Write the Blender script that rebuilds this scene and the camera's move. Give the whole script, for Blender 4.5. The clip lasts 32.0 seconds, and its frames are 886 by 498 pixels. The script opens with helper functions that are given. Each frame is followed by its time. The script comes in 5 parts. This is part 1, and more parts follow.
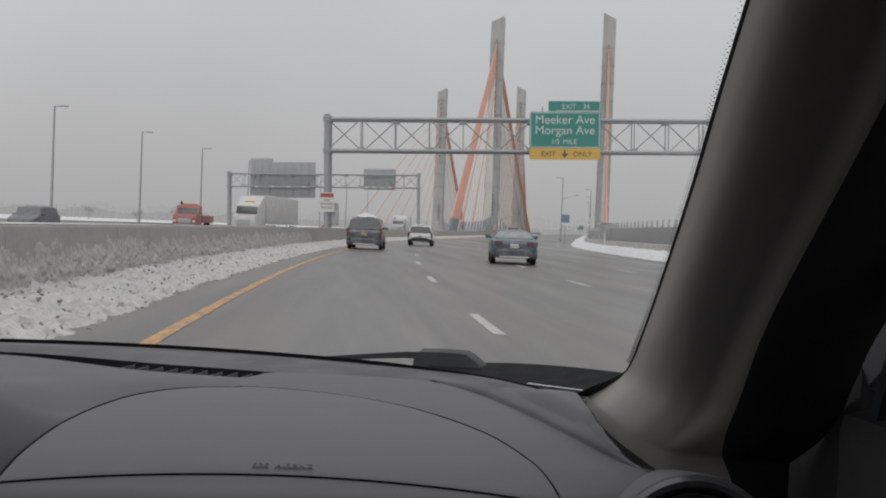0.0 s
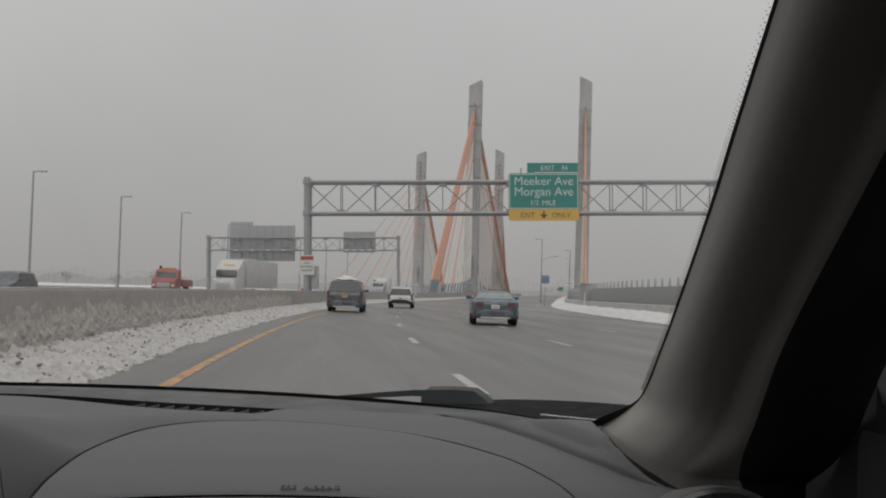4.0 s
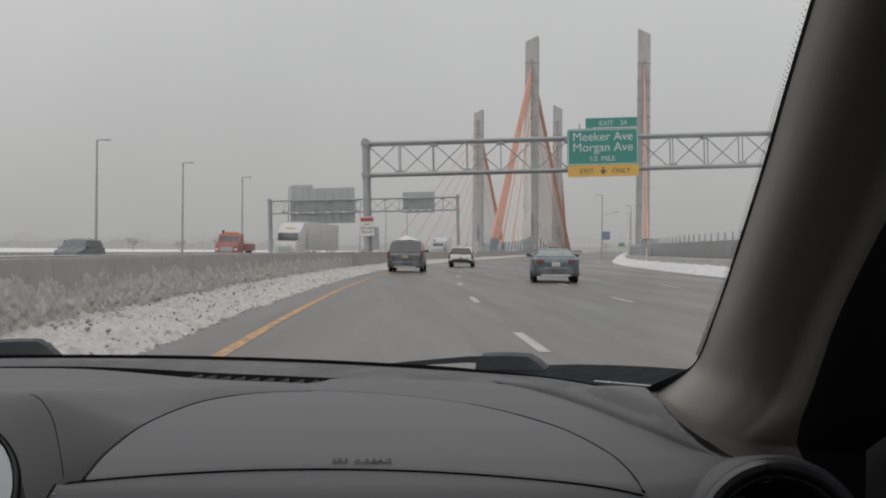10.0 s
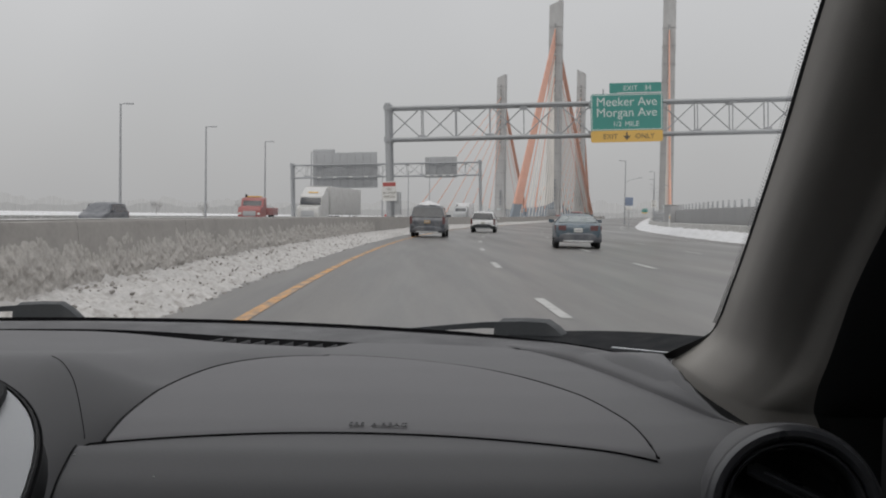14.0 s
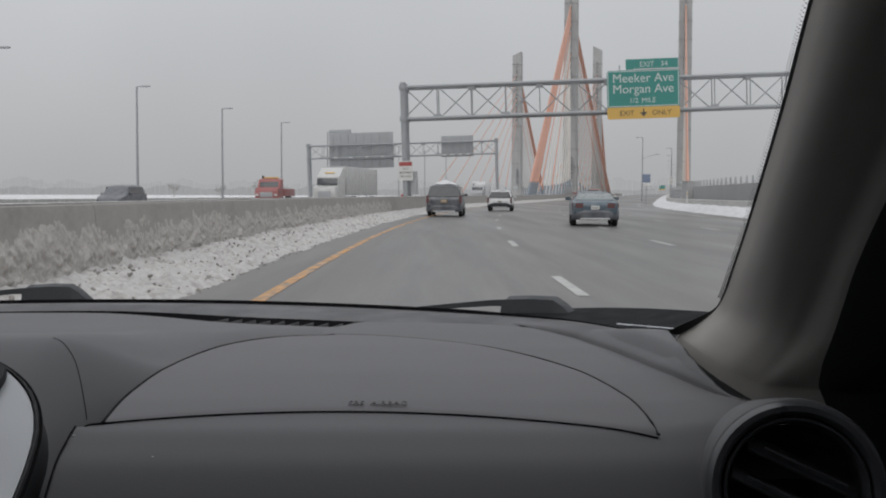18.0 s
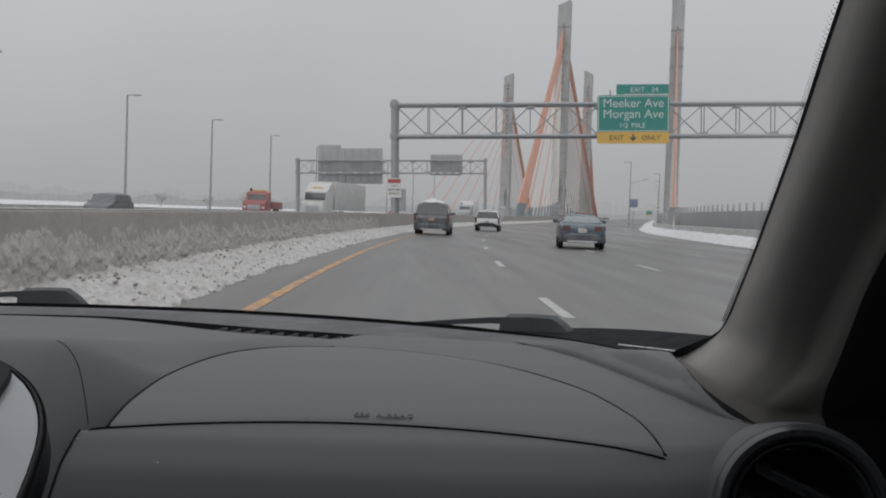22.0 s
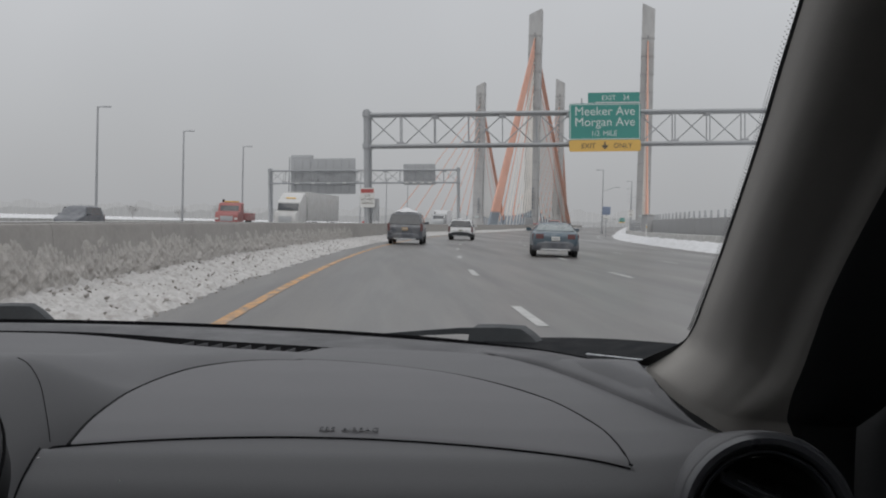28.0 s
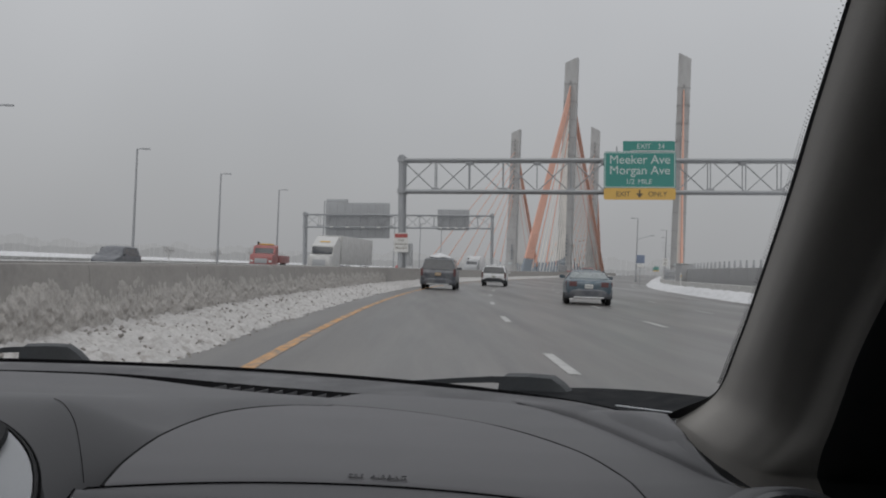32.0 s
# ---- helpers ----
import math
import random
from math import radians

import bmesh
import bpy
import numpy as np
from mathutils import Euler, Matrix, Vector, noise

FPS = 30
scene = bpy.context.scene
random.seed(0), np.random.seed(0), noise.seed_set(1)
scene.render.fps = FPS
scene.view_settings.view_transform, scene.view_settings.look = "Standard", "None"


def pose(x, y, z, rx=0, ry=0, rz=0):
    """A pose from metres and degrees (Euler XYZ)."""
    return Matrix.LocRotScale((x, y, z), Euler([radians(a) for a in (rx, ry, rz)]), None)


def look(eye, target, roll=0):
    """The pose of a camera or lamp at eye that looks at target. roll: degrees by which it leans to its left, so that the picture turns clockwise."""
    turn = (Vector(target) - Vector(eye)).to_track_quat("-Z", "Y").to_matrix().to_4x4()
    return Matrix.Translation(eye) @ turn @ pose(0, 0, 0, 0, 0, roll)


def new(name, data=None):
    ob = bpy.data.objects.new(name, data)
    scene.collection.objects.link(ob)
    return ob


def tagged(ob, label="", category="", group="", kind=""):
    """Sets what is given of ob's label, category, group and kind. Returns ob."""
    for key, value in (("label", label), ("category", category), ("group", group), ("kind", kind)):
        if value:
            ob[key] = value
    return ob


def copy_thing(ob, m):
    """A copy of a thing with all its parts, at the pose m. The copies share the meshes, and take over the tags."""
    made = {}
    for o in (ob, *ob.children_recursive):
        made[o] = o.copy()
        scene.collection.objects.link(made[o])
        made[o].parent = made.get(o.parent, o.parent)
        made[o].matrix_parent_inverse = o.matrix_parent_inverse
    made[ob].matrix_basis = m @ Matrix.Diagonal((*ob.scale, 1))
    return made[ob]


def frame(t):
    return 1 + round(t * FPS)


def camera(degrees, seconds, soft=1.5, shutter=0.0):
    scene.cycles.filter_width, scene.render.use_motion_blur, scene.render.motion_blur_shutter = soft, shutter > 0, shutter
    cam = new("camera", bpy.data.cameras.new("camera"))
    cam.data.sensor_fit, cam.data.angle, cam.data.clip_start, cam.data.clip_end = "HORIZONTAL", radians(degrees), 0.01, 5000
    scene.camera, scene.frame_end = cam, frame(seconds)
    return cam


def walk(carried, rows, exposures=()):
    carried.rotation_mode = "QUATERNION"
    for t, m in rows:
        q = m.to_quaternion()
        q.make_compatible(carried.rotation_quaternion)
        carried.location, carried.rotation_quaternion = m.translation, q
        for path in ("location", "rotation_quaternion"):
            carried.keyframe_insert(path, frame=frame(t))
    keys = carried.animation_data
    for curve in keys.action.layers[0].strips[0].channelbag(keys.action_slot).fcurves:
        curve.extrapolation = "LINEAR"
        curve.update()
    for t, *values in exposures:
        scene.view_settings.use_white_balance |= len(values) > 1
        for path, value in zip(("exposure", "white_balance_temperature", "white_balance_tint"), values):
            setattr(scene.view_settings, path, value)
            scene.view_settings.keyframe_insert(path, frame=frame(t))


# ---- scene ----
cam = camera(44.0, 32.0, soft=2.0)
# seconds, eye x y z, yaw, pitch, roll: a phone held by hand over the passenger seat
PATH = [
    (0.0, 0.0183, 0.0117, 1.1962, -4.868, -0.983, 2.264),
    (0.5, 0.0056, 0.0063, 1.1866, -5.598, 0.157, 1.090),
    (1.0, 0.0178, 0.0105, 1.1953, -4.338, -0.032, 0.773),
    (1.5, -0.0006, 0.0065, 1.1835, -4.386, 0.372, 2.116),
    (2.0, -0.0074, 0.0033, 1.1758, -4.992, 0.413, 1.906),
    (2.5, -0.0187, 0.0008, 1.1754, -5.227, 1.125, 2.428),
    (3.0, -0.0184, -0.0076, 1.1701, -4.572, 2.362, 1.986),
    (3.5, -0.0177, -0.0014, 1.1640, -6.010, 2.017, 1.575),
    (5.5, -0.0067, -0.0073, 1.1649, -3.471, 4.582, 2.394),
    (6.0, -0.0028, -0.0081, 1.1740, -2.698, 5.061, 2.145),
    (6.5, -0.0106, -0.0077, 1.1667, -3.436, 5.199, 1.271),
    (7.0, -0.0147, -0.0048, 1.1669, -3.272, 3.490, 0.290),
    (7.5, -0.0167, -0.0028, 1.1664, -3.422, 3.470, 0.202),
    (8.0, -0.0122, -0.0030, 1.1744, -3.112, 1.478, -0.042),
    (8.5, -0.0097, 0.0009, 1.1703, -3.287, 1.165, 0.481),
    (9.0, 0.0057, 0.0062, 1.1596, -2.212, 0.758, 0.725),
    (9.5, -0.0000, 0.0064, 1.1725, -2.587, -0.226, -0.073),
    (10.0, -0.0055, 0.0048, 1.1740, -2.731, 0.091, 0.543),
    (10.5, -0.0076, 0.0020, 1.1730, -2.379, 0.143, 0.959),
    (11.0, -0.0056, -0.0032, 1.1743, -2.657, -0.082, -0.102),
    (11.5, -0.0048, 0.0027, 1.1671, -2.402, -1.227, 0.547),
    (12.0, 0.0006, 0.0031, 1.1637, -1.953, -1.184, 0.704),
    (12.5, 0.0023, 0.0062, 1.1677, -1.703, -1.483, 0.710),
    (13.0, 0.0112, 0.0079, 1.1616, -1.734, -1.861, 0.398),
    (13.5, -0.0042, 0.0025, 1.1693, -1.747, -1.583, 0.765),
    (15.5, 0.0146, 0.0091, 1.1786, -0.843, -2.621, 0.237),
    (16.0, 0.0148, 0.0072, 1.1784, -0.554, -2.172, 0.041),
    (16.5, 0.0143, 0.0106, 1.1776, -0.867, -2.862, 0.553),
    (17.0, 0.0156, 0.0107, 1.1743, -1.158, -2.909, 0.189),
    (17.5, 0.0177, 0.0083, 1.1743, -0.754, -2.925, -0.202),
    (18.0, 0.0136, 0.0087, 1.1733, -0.699, -2.840, 0.169),
    (18.5, 0.0172, 0.0096, 1.1770, -0.441, -2.785, -0.301),
    (19.0, 0.0121, 0.0082, 1.1756, -0.444, -3.006, -0.000),
    (19.5, 0.0109, 0.0100, 1.1735, -0.668, -2.682, 0.192),
    (20.0, 0.0077, 0.0100, 1.1715, -0.666, -2.848, 0.498),
    (20.5, 0.0137, 0.0096, 1.1722, -1.464, -3.199, 0.246),
    (21.0, 0.0097, 0.0107, 1.1712, -1.877, -2.861, 0.640),
    (21.5, 0.0026, 0.0124, 1.1709, -2.490, -1.855, 1.973),
    (22.0, -0.0056, 0.0092, 1.1694, -1.413, -1.862, 2.007),
    (22.5, -0.0010, 0.0040, 1.1708, -1.458, -1.161, 1.159),
    (23.0, 0.0045, 0.0083, 1.1655, -1.728, -1.809, 0.741),
    (23.5, 0.0056, 0.0092, 1.1676, -1.385, -2.544, 0.752),
    (24.0, 0.0064, 0.0078, 1.1696, -0.587, -2.598, 0.666),
    (24.5, 0.0053, 0.0088, 1.1700, -0.867, -2.299, 0.673),
    (25.0, 0.0073, 0.0114, 1.1725, -1.438, -2.748, 0.714),
    (25.5, 0.0050, 0.0116, 1.1688, -1.518, -2.562, 1.236),
    (27.5, 0.0087, 0.0143, 1.1712, -2.807, -1.628, 0.852),
    (28.0, 0.0020, 0.0119, 1.1716, -2.761, -1.340, 1.450),
    (28.5, 0.0021, 0.0133, 1.1698, -2.901, -1.851, 1.689),
    (29.0, -0.0025, 0.0112, 1.1667, -2.934, -1.984, 1.903),
    (29.5, 0.0037, 0.0094, 1.1679, -3.039, -1.314, 2.748),
    (30.0, -0.0007, 0.0088, 1.1658, -2.872, -0.792, 2.733),
    (30.5, -0.0029, 0.0058, 1.1640, -2.479, 0.066, 2.455),
    (31.0, 0.0006, -0.0013, 1.1734, -1.222, 1.325, 2.572),
    (31.5, 0.0040, -0.0005, 1.1743, -1.184, 1.305, 2.382),
    (32.0, 0.0030, 0.0000, 1.1754, -0.952, 0.980, 2.363),
]


def held(x, y, z, yaw, pitch, roll):
    a, p = radians(yaw), radians(pitch)
    eye = Vector((x, y, z))
    return look(eye, eye + Vector((-math.sin(a) * math.cos(p), math.cos(a) * math.cos(p), math.sin(p))), roll)


walk(cam, [(r[0], held(*r[1:])) for r in PATH], [(0.0, -0.10, 6640, 10), (1.0, -0.20, 6760, 10), (3.0, -0.30, 6800, 10), (6.0, -0.44, 6767, 10), (7.0, -0.38, 6756, 10), (9.0, -0.24, 6733, 10), (12.0, -0.05, 6700, 10), (16.0, -0.06, 6560, 10), (19.0, -0.06, 6470, 10), (21.0, -0.12, 6472, 10), (23.0, -0.20, 6473, 10), (25.0, -0.15, 6475, 10), (28.0, -0.13, 6477, 10), (29.0, -0.16, 6478, 10), (31.0, -0.34, 6479, 10), (32.0, -0.34, 6480, 10)])


# ---- light ----
world = bpy.data.worlds.new("overcast_world")
scene.world = world
world.use_nodes = True
wn, wl = world.node_tree.nodes, world.node_tree.links
wn.clear()
w_out = wn.new("ShaderNodeOutputWorld")
w_bg = wn.new("ShaderNodeBackground")
w_sky = wn.new("ShaderNodeTexSky")
w_sky.sky_type, w_sky.sun_disc = "NISHITA", False
w_sky.sun_elevation, w_sky.sun_rotation, w_sky.dust_density = radians(38), radians(200), 4.0
w_dim = wn.new("ShaderNodeMix")
w_dim.data_type, w_dim.blend_type = "RGBA", "MULTIPLY"
w_dim.inputs[0].default_value = 1.0
w_dim.inputs[7].default_value = (0.08, 0.08, 0.08, 1)
wl.new(w_sky.outputs[0], w_dim.inputs[6])
# an overcast sky: three times as bright overhead as at the horizon, with soft cloud
w_co = wn.new("ShaderNodeTexCoord")
w_sep = wn.new("ShaderNodeSeparateXYZ")
wl.new(w_co.outputs["Generated"], w_sep.inputs[0])
w_up = wn.new("ShaderNodeMapRange")
w_up.inputs[1].default_value, w_up.inputs[2].default_value = 0.0, 1.0
w_up.inputs[3].default_value, w_up.inputs[4].default_value = 0.445, 1.30
wl.new(w_sep.outputs[2], w_up.inputs[0])
w_no = wn.new("ShaderNodeTexNoise")
w_no.inputs["Scale"].default_value, w_no.inputs["Detail"].default_value = 2.6, 3.0
wl.new(w_co.outputs["Generated"], w_no.inputs[0])
w_nr = wn.new("ShaderNodeMapRange")
w_nr.inputs[1].default_value, w_nr.inputs[2].default_value = 0.3, 0.7
w_nr.inputs[3].default_value, w_nr.inputs[4].default_value = 0.95, 1.05
wl.new(w_no.outputs[0], w_nr.inputs[0])
w_mul = wn.new("ShaderNodeMath")
w_mul.operation = "MULTIPLY"
wl.new(w_up.outputs[0], w_mul.inputs[0]), wl.new(w_nr.outputs[0], w_mul.inputs[1])
w_grey = wn.new("ShaderNodeMix")
w_grey.data_type, w_grey.blend_type = "RGBA", "MULTIPLY"
w_grey.inputs[0].default_value = 1.0
w_grey.inputs[6].default_value = (0.985, 1.0, 1.025, 1)
wl.new(w_mul.outputs[0], w_grey.inputs[7])
w_mix = wn.new("ShaderNodeMix")
w_mix.data_type = "RGBA"
w_mix.inputs[0].default_value = 0.93
wl.new(w_dim.outputs[2], w_mix.inputs[6]), wl.new(w_grey.outputs[2], w_mix.inputs[7])
wl.new(w_mix.outputs[2], w_bg.inputs[0])
wl.new(w_bg.outputs[0], w_out.inputs[0])
sun_data = bpy.data.lights.new("sun", "SUN")
sun_data.energy, sun_data.angle, sun_data.color = 0.6, radians(40), (1.0, 0.98, 0.95)
sun = new("sun", sun_data)
sun.matrix_world = look((0, 0, 60), (12, 60, 0))

# ---- materials ----


def mat(name, color, rough=0.6, metal=0.0, vary=0.15, scale=6.0, grain=90.0, bump=0.15, depth=0.002, second=None, amount=0.5, edge=0.12, stretch=(1, 1, 1), coat=0.0, spec=0.5, gloss=0.1):
    """A surface with two scales of colour variation, uneven gloss and fine relief; second: a colour in irregular patches."""
    m = bpy.data.materials.new(name)
    m.use_nodes = True
    n, l = m.node_tree.nodes, m.node_tree.links
    b = n["Principled BSDF"]
    co = n.new("ShaderNodeTexCoord")
    mp = n.new("ShaderNodeMapping")
    mp.inputs["Scale"].default_value = stretch
    l.new(co.outputs["Object"], mp.inputs[0])
    big = n.new("ShaderNodeTexNoise")
    big.inputs["Scale"].default_value, big.inputs["Detail"].default_value = scale, 5.0
    fine = n.new("ShaderNodeTexNoise")
    fine.inputs["Scale"].default_value, fine.inputs["Detail"].default_value = grain, 4.0
    for t in (big, fine):
        l.new(mp.outputs[0], t.inputs[0])
    both = n.new("ShaderNodeMath")
    both.operation = "ADD"
    l.new(big.outputs[0], both.inputs[0]), l.new(fine.outputs[0], both.inputs[1])
    rng = n.new("ShaderNodeMapRange")
    rng.inputs[1].default_value, rng.inputs[2].default_value = 0.6, 1.4
    rng.inputs[3].default_value, rng.inputs[4].default_value = 1 - vary, 1 + vary
    l.new(both.outputs[0], rng.inputs[0])
    mul = n.new("ShaderNodeMix")
    mul.data_type, mul.blend_type = "RGBA", "MULTIPLY"
    mul.inputs[0].default_value = 1.0
    mul.inputs[6].default_value = (*color, 1)
    l.new(rng.outputs[0], mul.inputs[7])
    last = mul.outputs[2]
    if second:
        spot = n.new("ShaderNodeTexNoise")
        spot.inputs["Scale"].default_value, spot.inputs["Detail"].default_value, spot.inputs["Roughness"].default_value = scale * 2.3, 8.0, 0.65
        l.new(mp.outputs[0], spot.inputs[0])
        cut = n.new("ShaderNodeMapRange")
        cut.inputs[1].default_value, cut.inputs[2].default_value = 1 - amount - edge, 1 - amount + edge
        l.new(spot.outputs[0], cut.inputs[0])
        mix = n.new("ShaderNodeMix")
        mix.data_type = "RGBA"
        mix.inputs[7].default_value = (*second, 1)
        l.new(cut.outputs[0], mix.inputs[0]), l.new(last, mix.inputs[6])
        last = mix.outputs[2]
    l.new(last, b.inputs["Base Color"])
    rr = n.new("ShaderNodeMapRange")
    rr.inputs[1].default_value, rr.inputs[2].default_value = 0.3, 0.7
    rr.inputs[3].default_value, rr.inputs[4].default_value = max(0.02, rough - gloss), min(1.0, rough + gloss)
    l.new(big.outputs[0], rr.inputs[0])
    l.new(rr.outputs[0], b.inputs["Roughness"])
    b.inputs["Metallic"].default_value = metal
    b.inputs["Coat Weight"].default_value = coat
    b.inputs["Specular IOR Level"].default_value = spec
    if bump:
        bp = n.new("ShaderNodeBump")
        bp.inputs["Strength"].default_value, bp.inputs["Distance"].default_value = bump, depth
        l.new(both.outputs[0], bp.inputs["Height"])
        l.new(bp.outputs[0], b.inputs["Normal"])
    return m


def glass_mat(name, tint, gloss):
    m = bpy.data.materials.new(name)
    m.use_nodes = True
    n, l = m.node_tree.nodes, m.node_tree.links
    n.remove(n["Principled BSDF"])
    tr = n.new("ShaderNodeBsdfTransparent")
    tr.inputs[0].default_value = (*tint, 1)
    gl = n.new("ShaderNodeBsdfGlossy")
    gl.inputs["Roughness"].default_value = 0.02
    fr = n.new("ShaderNodeFresnel")
    fr.inputs[0].default_value = 1.45
    dim = n.new("ShaderNodeMath")
    dim.operation = "MULTIPLY"
    dim.inputs[1].default_value = gloss
    l.new(fr.outputs[0], dim.inputs[0])
    mix = n.new("ShaderNodeMixShader")
    l.new(dim.outputs[0], mix.inputs[0]), l.new(tr.outputs[0], mix.inputs[1]), l.new(gl.outputs[0], mix.inputs[2])
    l.new(mix.outputs[0], n["Material Output"].inputs[0])
    return m


def glow_mat(name, color, strength):
    m = bpy.data.materials.new(name)
    m.use_nodes = True
    b = m.node_tree.nodes["Principled BSDF"]
    b.inputs["Base Color"].default_value = (*color, 1)
    b.inputs["Emission Color"].default_value = (*color, 1)
    b.inputs["Emission Strength"].default_value = strength
    return m


# one plastic in two tones: paler on the lit lid, darker elsewhere
M_LID = mat("grey_lid_plastic_lit", (0.094, 0.093, 0.099), 0.58, gloss=0.015, vary=0.02, scale=14, grain=900, bump=0.25, depth=0.0006)
M_DASH = mat("grey_dash_plastic", (0.079, 0.079, 0.084), 0.58, gloss=0.015, vary=0.02, scale=14, grain=900, bump=0.25, depth=0.0006)
M_RIDGE = mat("charcoal_ridge_plastic", (0.030, 0.030, 0.034), 0.45, vary=0.05, scale=14, grain=900, bump=0.25, depth=0.0006)
M_LOWER = mat("dark_grey_dash_plastic", (0.07, 0.07, 0.075), 0.55, vary=0.05, scale=14, grain=900, bump=0.25, depth=0.0006)
M_SEAM = mat("seam_shadow_rubber", (0.007, 0.007, 0.008), 0.9, vary=0.1, bump=0, spec=0.1)
M_BLACK = mat("black_cabin_plastic", (0.036, 0.037, 0.039), 0.65, spec=0.25, vary=0.15, scale=20, grain=500, bump=0.1, depth=0.0005)
M_RING = mat("charcoal_vent_plastic", (0.056, 0.058, 0.064), 0.34, vary=0.1, scale=20, grain=600, bump=0.08, depth=0.0004)
M_TRIM = mat("taupe_pillar_fabric", (0.34, 0.325, 0.305), 0.85, vary=0.08, scale=10, grain=1200, bump=0.3, depth=0.0006)
M_SILVER = mat("silver_painted_plastic", (0.36, 0.37, 0.385), 0.35, metal=0.3, vary=0.04, scale=30, grain=900, bump=0.03, depth=0.0003)
M_SEAL = mat("black_glass_seal", (0.006, 0.006, 0.007), 0.8, vary=0.1, bump=0, spec=0.08)
M_RUBBER = mat("wet_black_rubber", (0.021, 0.025, 0.029), 0.62, vary=0.25, scale=40, grain=300, bump=0.3, depth=0.001)
M_COWL = mat("wet_black_cowl_plastic", (0.010, 0.011, 0.0125), 0.8, spec=0.10, vary=0.25, scale=40, grain=300, bump=0.3, depth=0.001)
M_STRIP = mat("pale_metal_strip", (0.7, 0.72, 0.75), 0.3, metal=0.6, vary=0.1, bump=0)
M_HEAD = mat("grey_headliner", (0.36, 0.35, 0.33), 0.9, vary=0.06, scale=20, grain=800, bump=0.2, depth=0.001)
M_SEAT = mat("dark_cabin_fabric", (0.05, 0.05, 0.055), 0.9, vary=0.15, scale=20, grain=500, bump=0.3, depth=0.001)
M_CARPAINT = mat("grey_car_paint", (0.2, 0.21, 0.23), 0.3, metal=0.4, vary=0.05, coat=0.4)
M_GLASS = glass_mat("clear_windscreen_glass", (0.96, 0.975, 0.97), 0.35)
# letters darker than the lid, as the shade of their relief
M_EMBOSS = mat("emboss_shade_lettering", (0.074, 0.074, 0.079), 0.6, vary=0.05, bump=0)

M_ROAD = mat("wet_grey_asphalt", (0.075, 0.0715, 0.069), 0.38, vary=0.30, scale=0.55, grain=45, bump=0.4, depth=0.004, second=(0.125, 0.117, 0.108), amount=0.45, edge=0.14, stretch=(1, 0.05, 1))
M_ROAD2 = mat("slushy_grey_asphalt", (0.2, 0.2, 0.205), 0.5, vary=0.2, scale=0.3, grain=40, bump=0.3, depth=0.004, second=(0.5, 0.51, 0.52), amount=0.45, edge=0.1, stretch=(1, 0.15, 1))
M_YELLOW = mat("worn_yellow_line_paint", (0.52, 0.255, 0.065), 0.5, vary=0.2, scale=2.6, grain=60, bump=0.2, second=(0.13, 0.11, 0.09), amount=0.48, edge=0.12, stretch=(1, 0.3, 1))
M_WHITE = mat("worn_white_line_paint", (0.38, 0.38, 0.37), 0.5, vary=0.15, scale=2.0, grain=60, bump=0.2, second=(0.2, 0.2, 0.2), amount=0.40, edge=0.1)
M_SNOW = mat("dirty_ploughed_snow", (0.44, 0.43, 0.42), 0.8, vary=0.18, scale=3.0, grain=30, bump=0.5, depth=0.02, second=(0.30, 0.285, 0.27), amount=0.44, edge=0.08, stretch=(1, 0.7, 1))
M_SLUSH = mat("frozen_brown_slush", (0.27, 0.255, 0.24), 0.75, vary=0.2, scale=6, grain=40, bump=0.4, depth=0.01)
M_CRUST = mat("frozen_spray_crust", (0.42, 0.40, 0.378), 0.8, vary=0.25, scale=5.0, grain=40, bump=0.5, depth=0.01, second=(0.315, 0.298, 0.28), amount=0.46, edge=0.09, stretch=(1, 0.7, 1))
# wall grey is raised to include the haze in front of it
M_RAMP = mat("hazed_grey_concrete_wall", (0.33, 0.332, 0.335), 0.8, vary=0.12, scale=0.6, grain=15, bump=0.3, depth=0.004, stretch=(1, 1, 0.4))
M_SNOWCLEAN = mat("fresh_snow", (0.58, 0.585, 0.595), 0.8, vary=0.06, scale=1.5, grain=20, bump=0.4, depth=0.02, second=(0.44, 0.44, 0.445), amount=0.42, edge=0.12)
M_BARRIER = mat("slush_spattered_concrete", (0.255, 0.243, 0.229), 0.8, vary=0.18, scale=1.6, grain=22, bump=0.5, depth=0.010, second=(0.305, 0.291, 0.274), amount=0.48, edge=0.16, stretch=(1, 0.33, 0.6))
M_CAP = mat("wet_concrete_top", (0.36, 0.355, 0.34), 0.6, vary=0.2, scale=2, grain=40, bump=0.3, depth=0.004, second=(0.7, 0.7, 0.7), amount=0.38)
M_CONC = mat("weathered_grey_concrete", (0.42, 0.415, 0.40), 0.8, vary=0.12, scale=0.5, grain=12, bump=0.3, depth=0.004, second=(0.33, 0.325, 0.31), amount=0.42, stretch=(1, 1, 0.3))
M_PYLON = mat("pale_damp_concrete", (0.37, 0.37, 0.368), 0.8, vary=0.10, scale=0.25, grain=8, bump=0.3, depth=0.004, second=(0.31, 0.31, 0.308), amount=0.42, stretch=(1, 1, 0.3))
M_JOINT = mat("dark_joint_and_slot_shade", (0.25, 0.25, 0.248), 0.9, vary=0.1, bump=0)
# orange and slate of the stays are paled in place of haze
M_ORANGE = mat("orange_stay_pipe", (0.50, 0.27, 0.20), 0.6, vary=0.14, scale=1.2, grain=25, bump=0.1, depth=0.002)
M_CREAM = mat("cream_stay_pipe", (0.50, 0.475, 0.44), 0.5, vary=0.08, scale=1.2, grain=25, bump=0.1, depth=0.002)
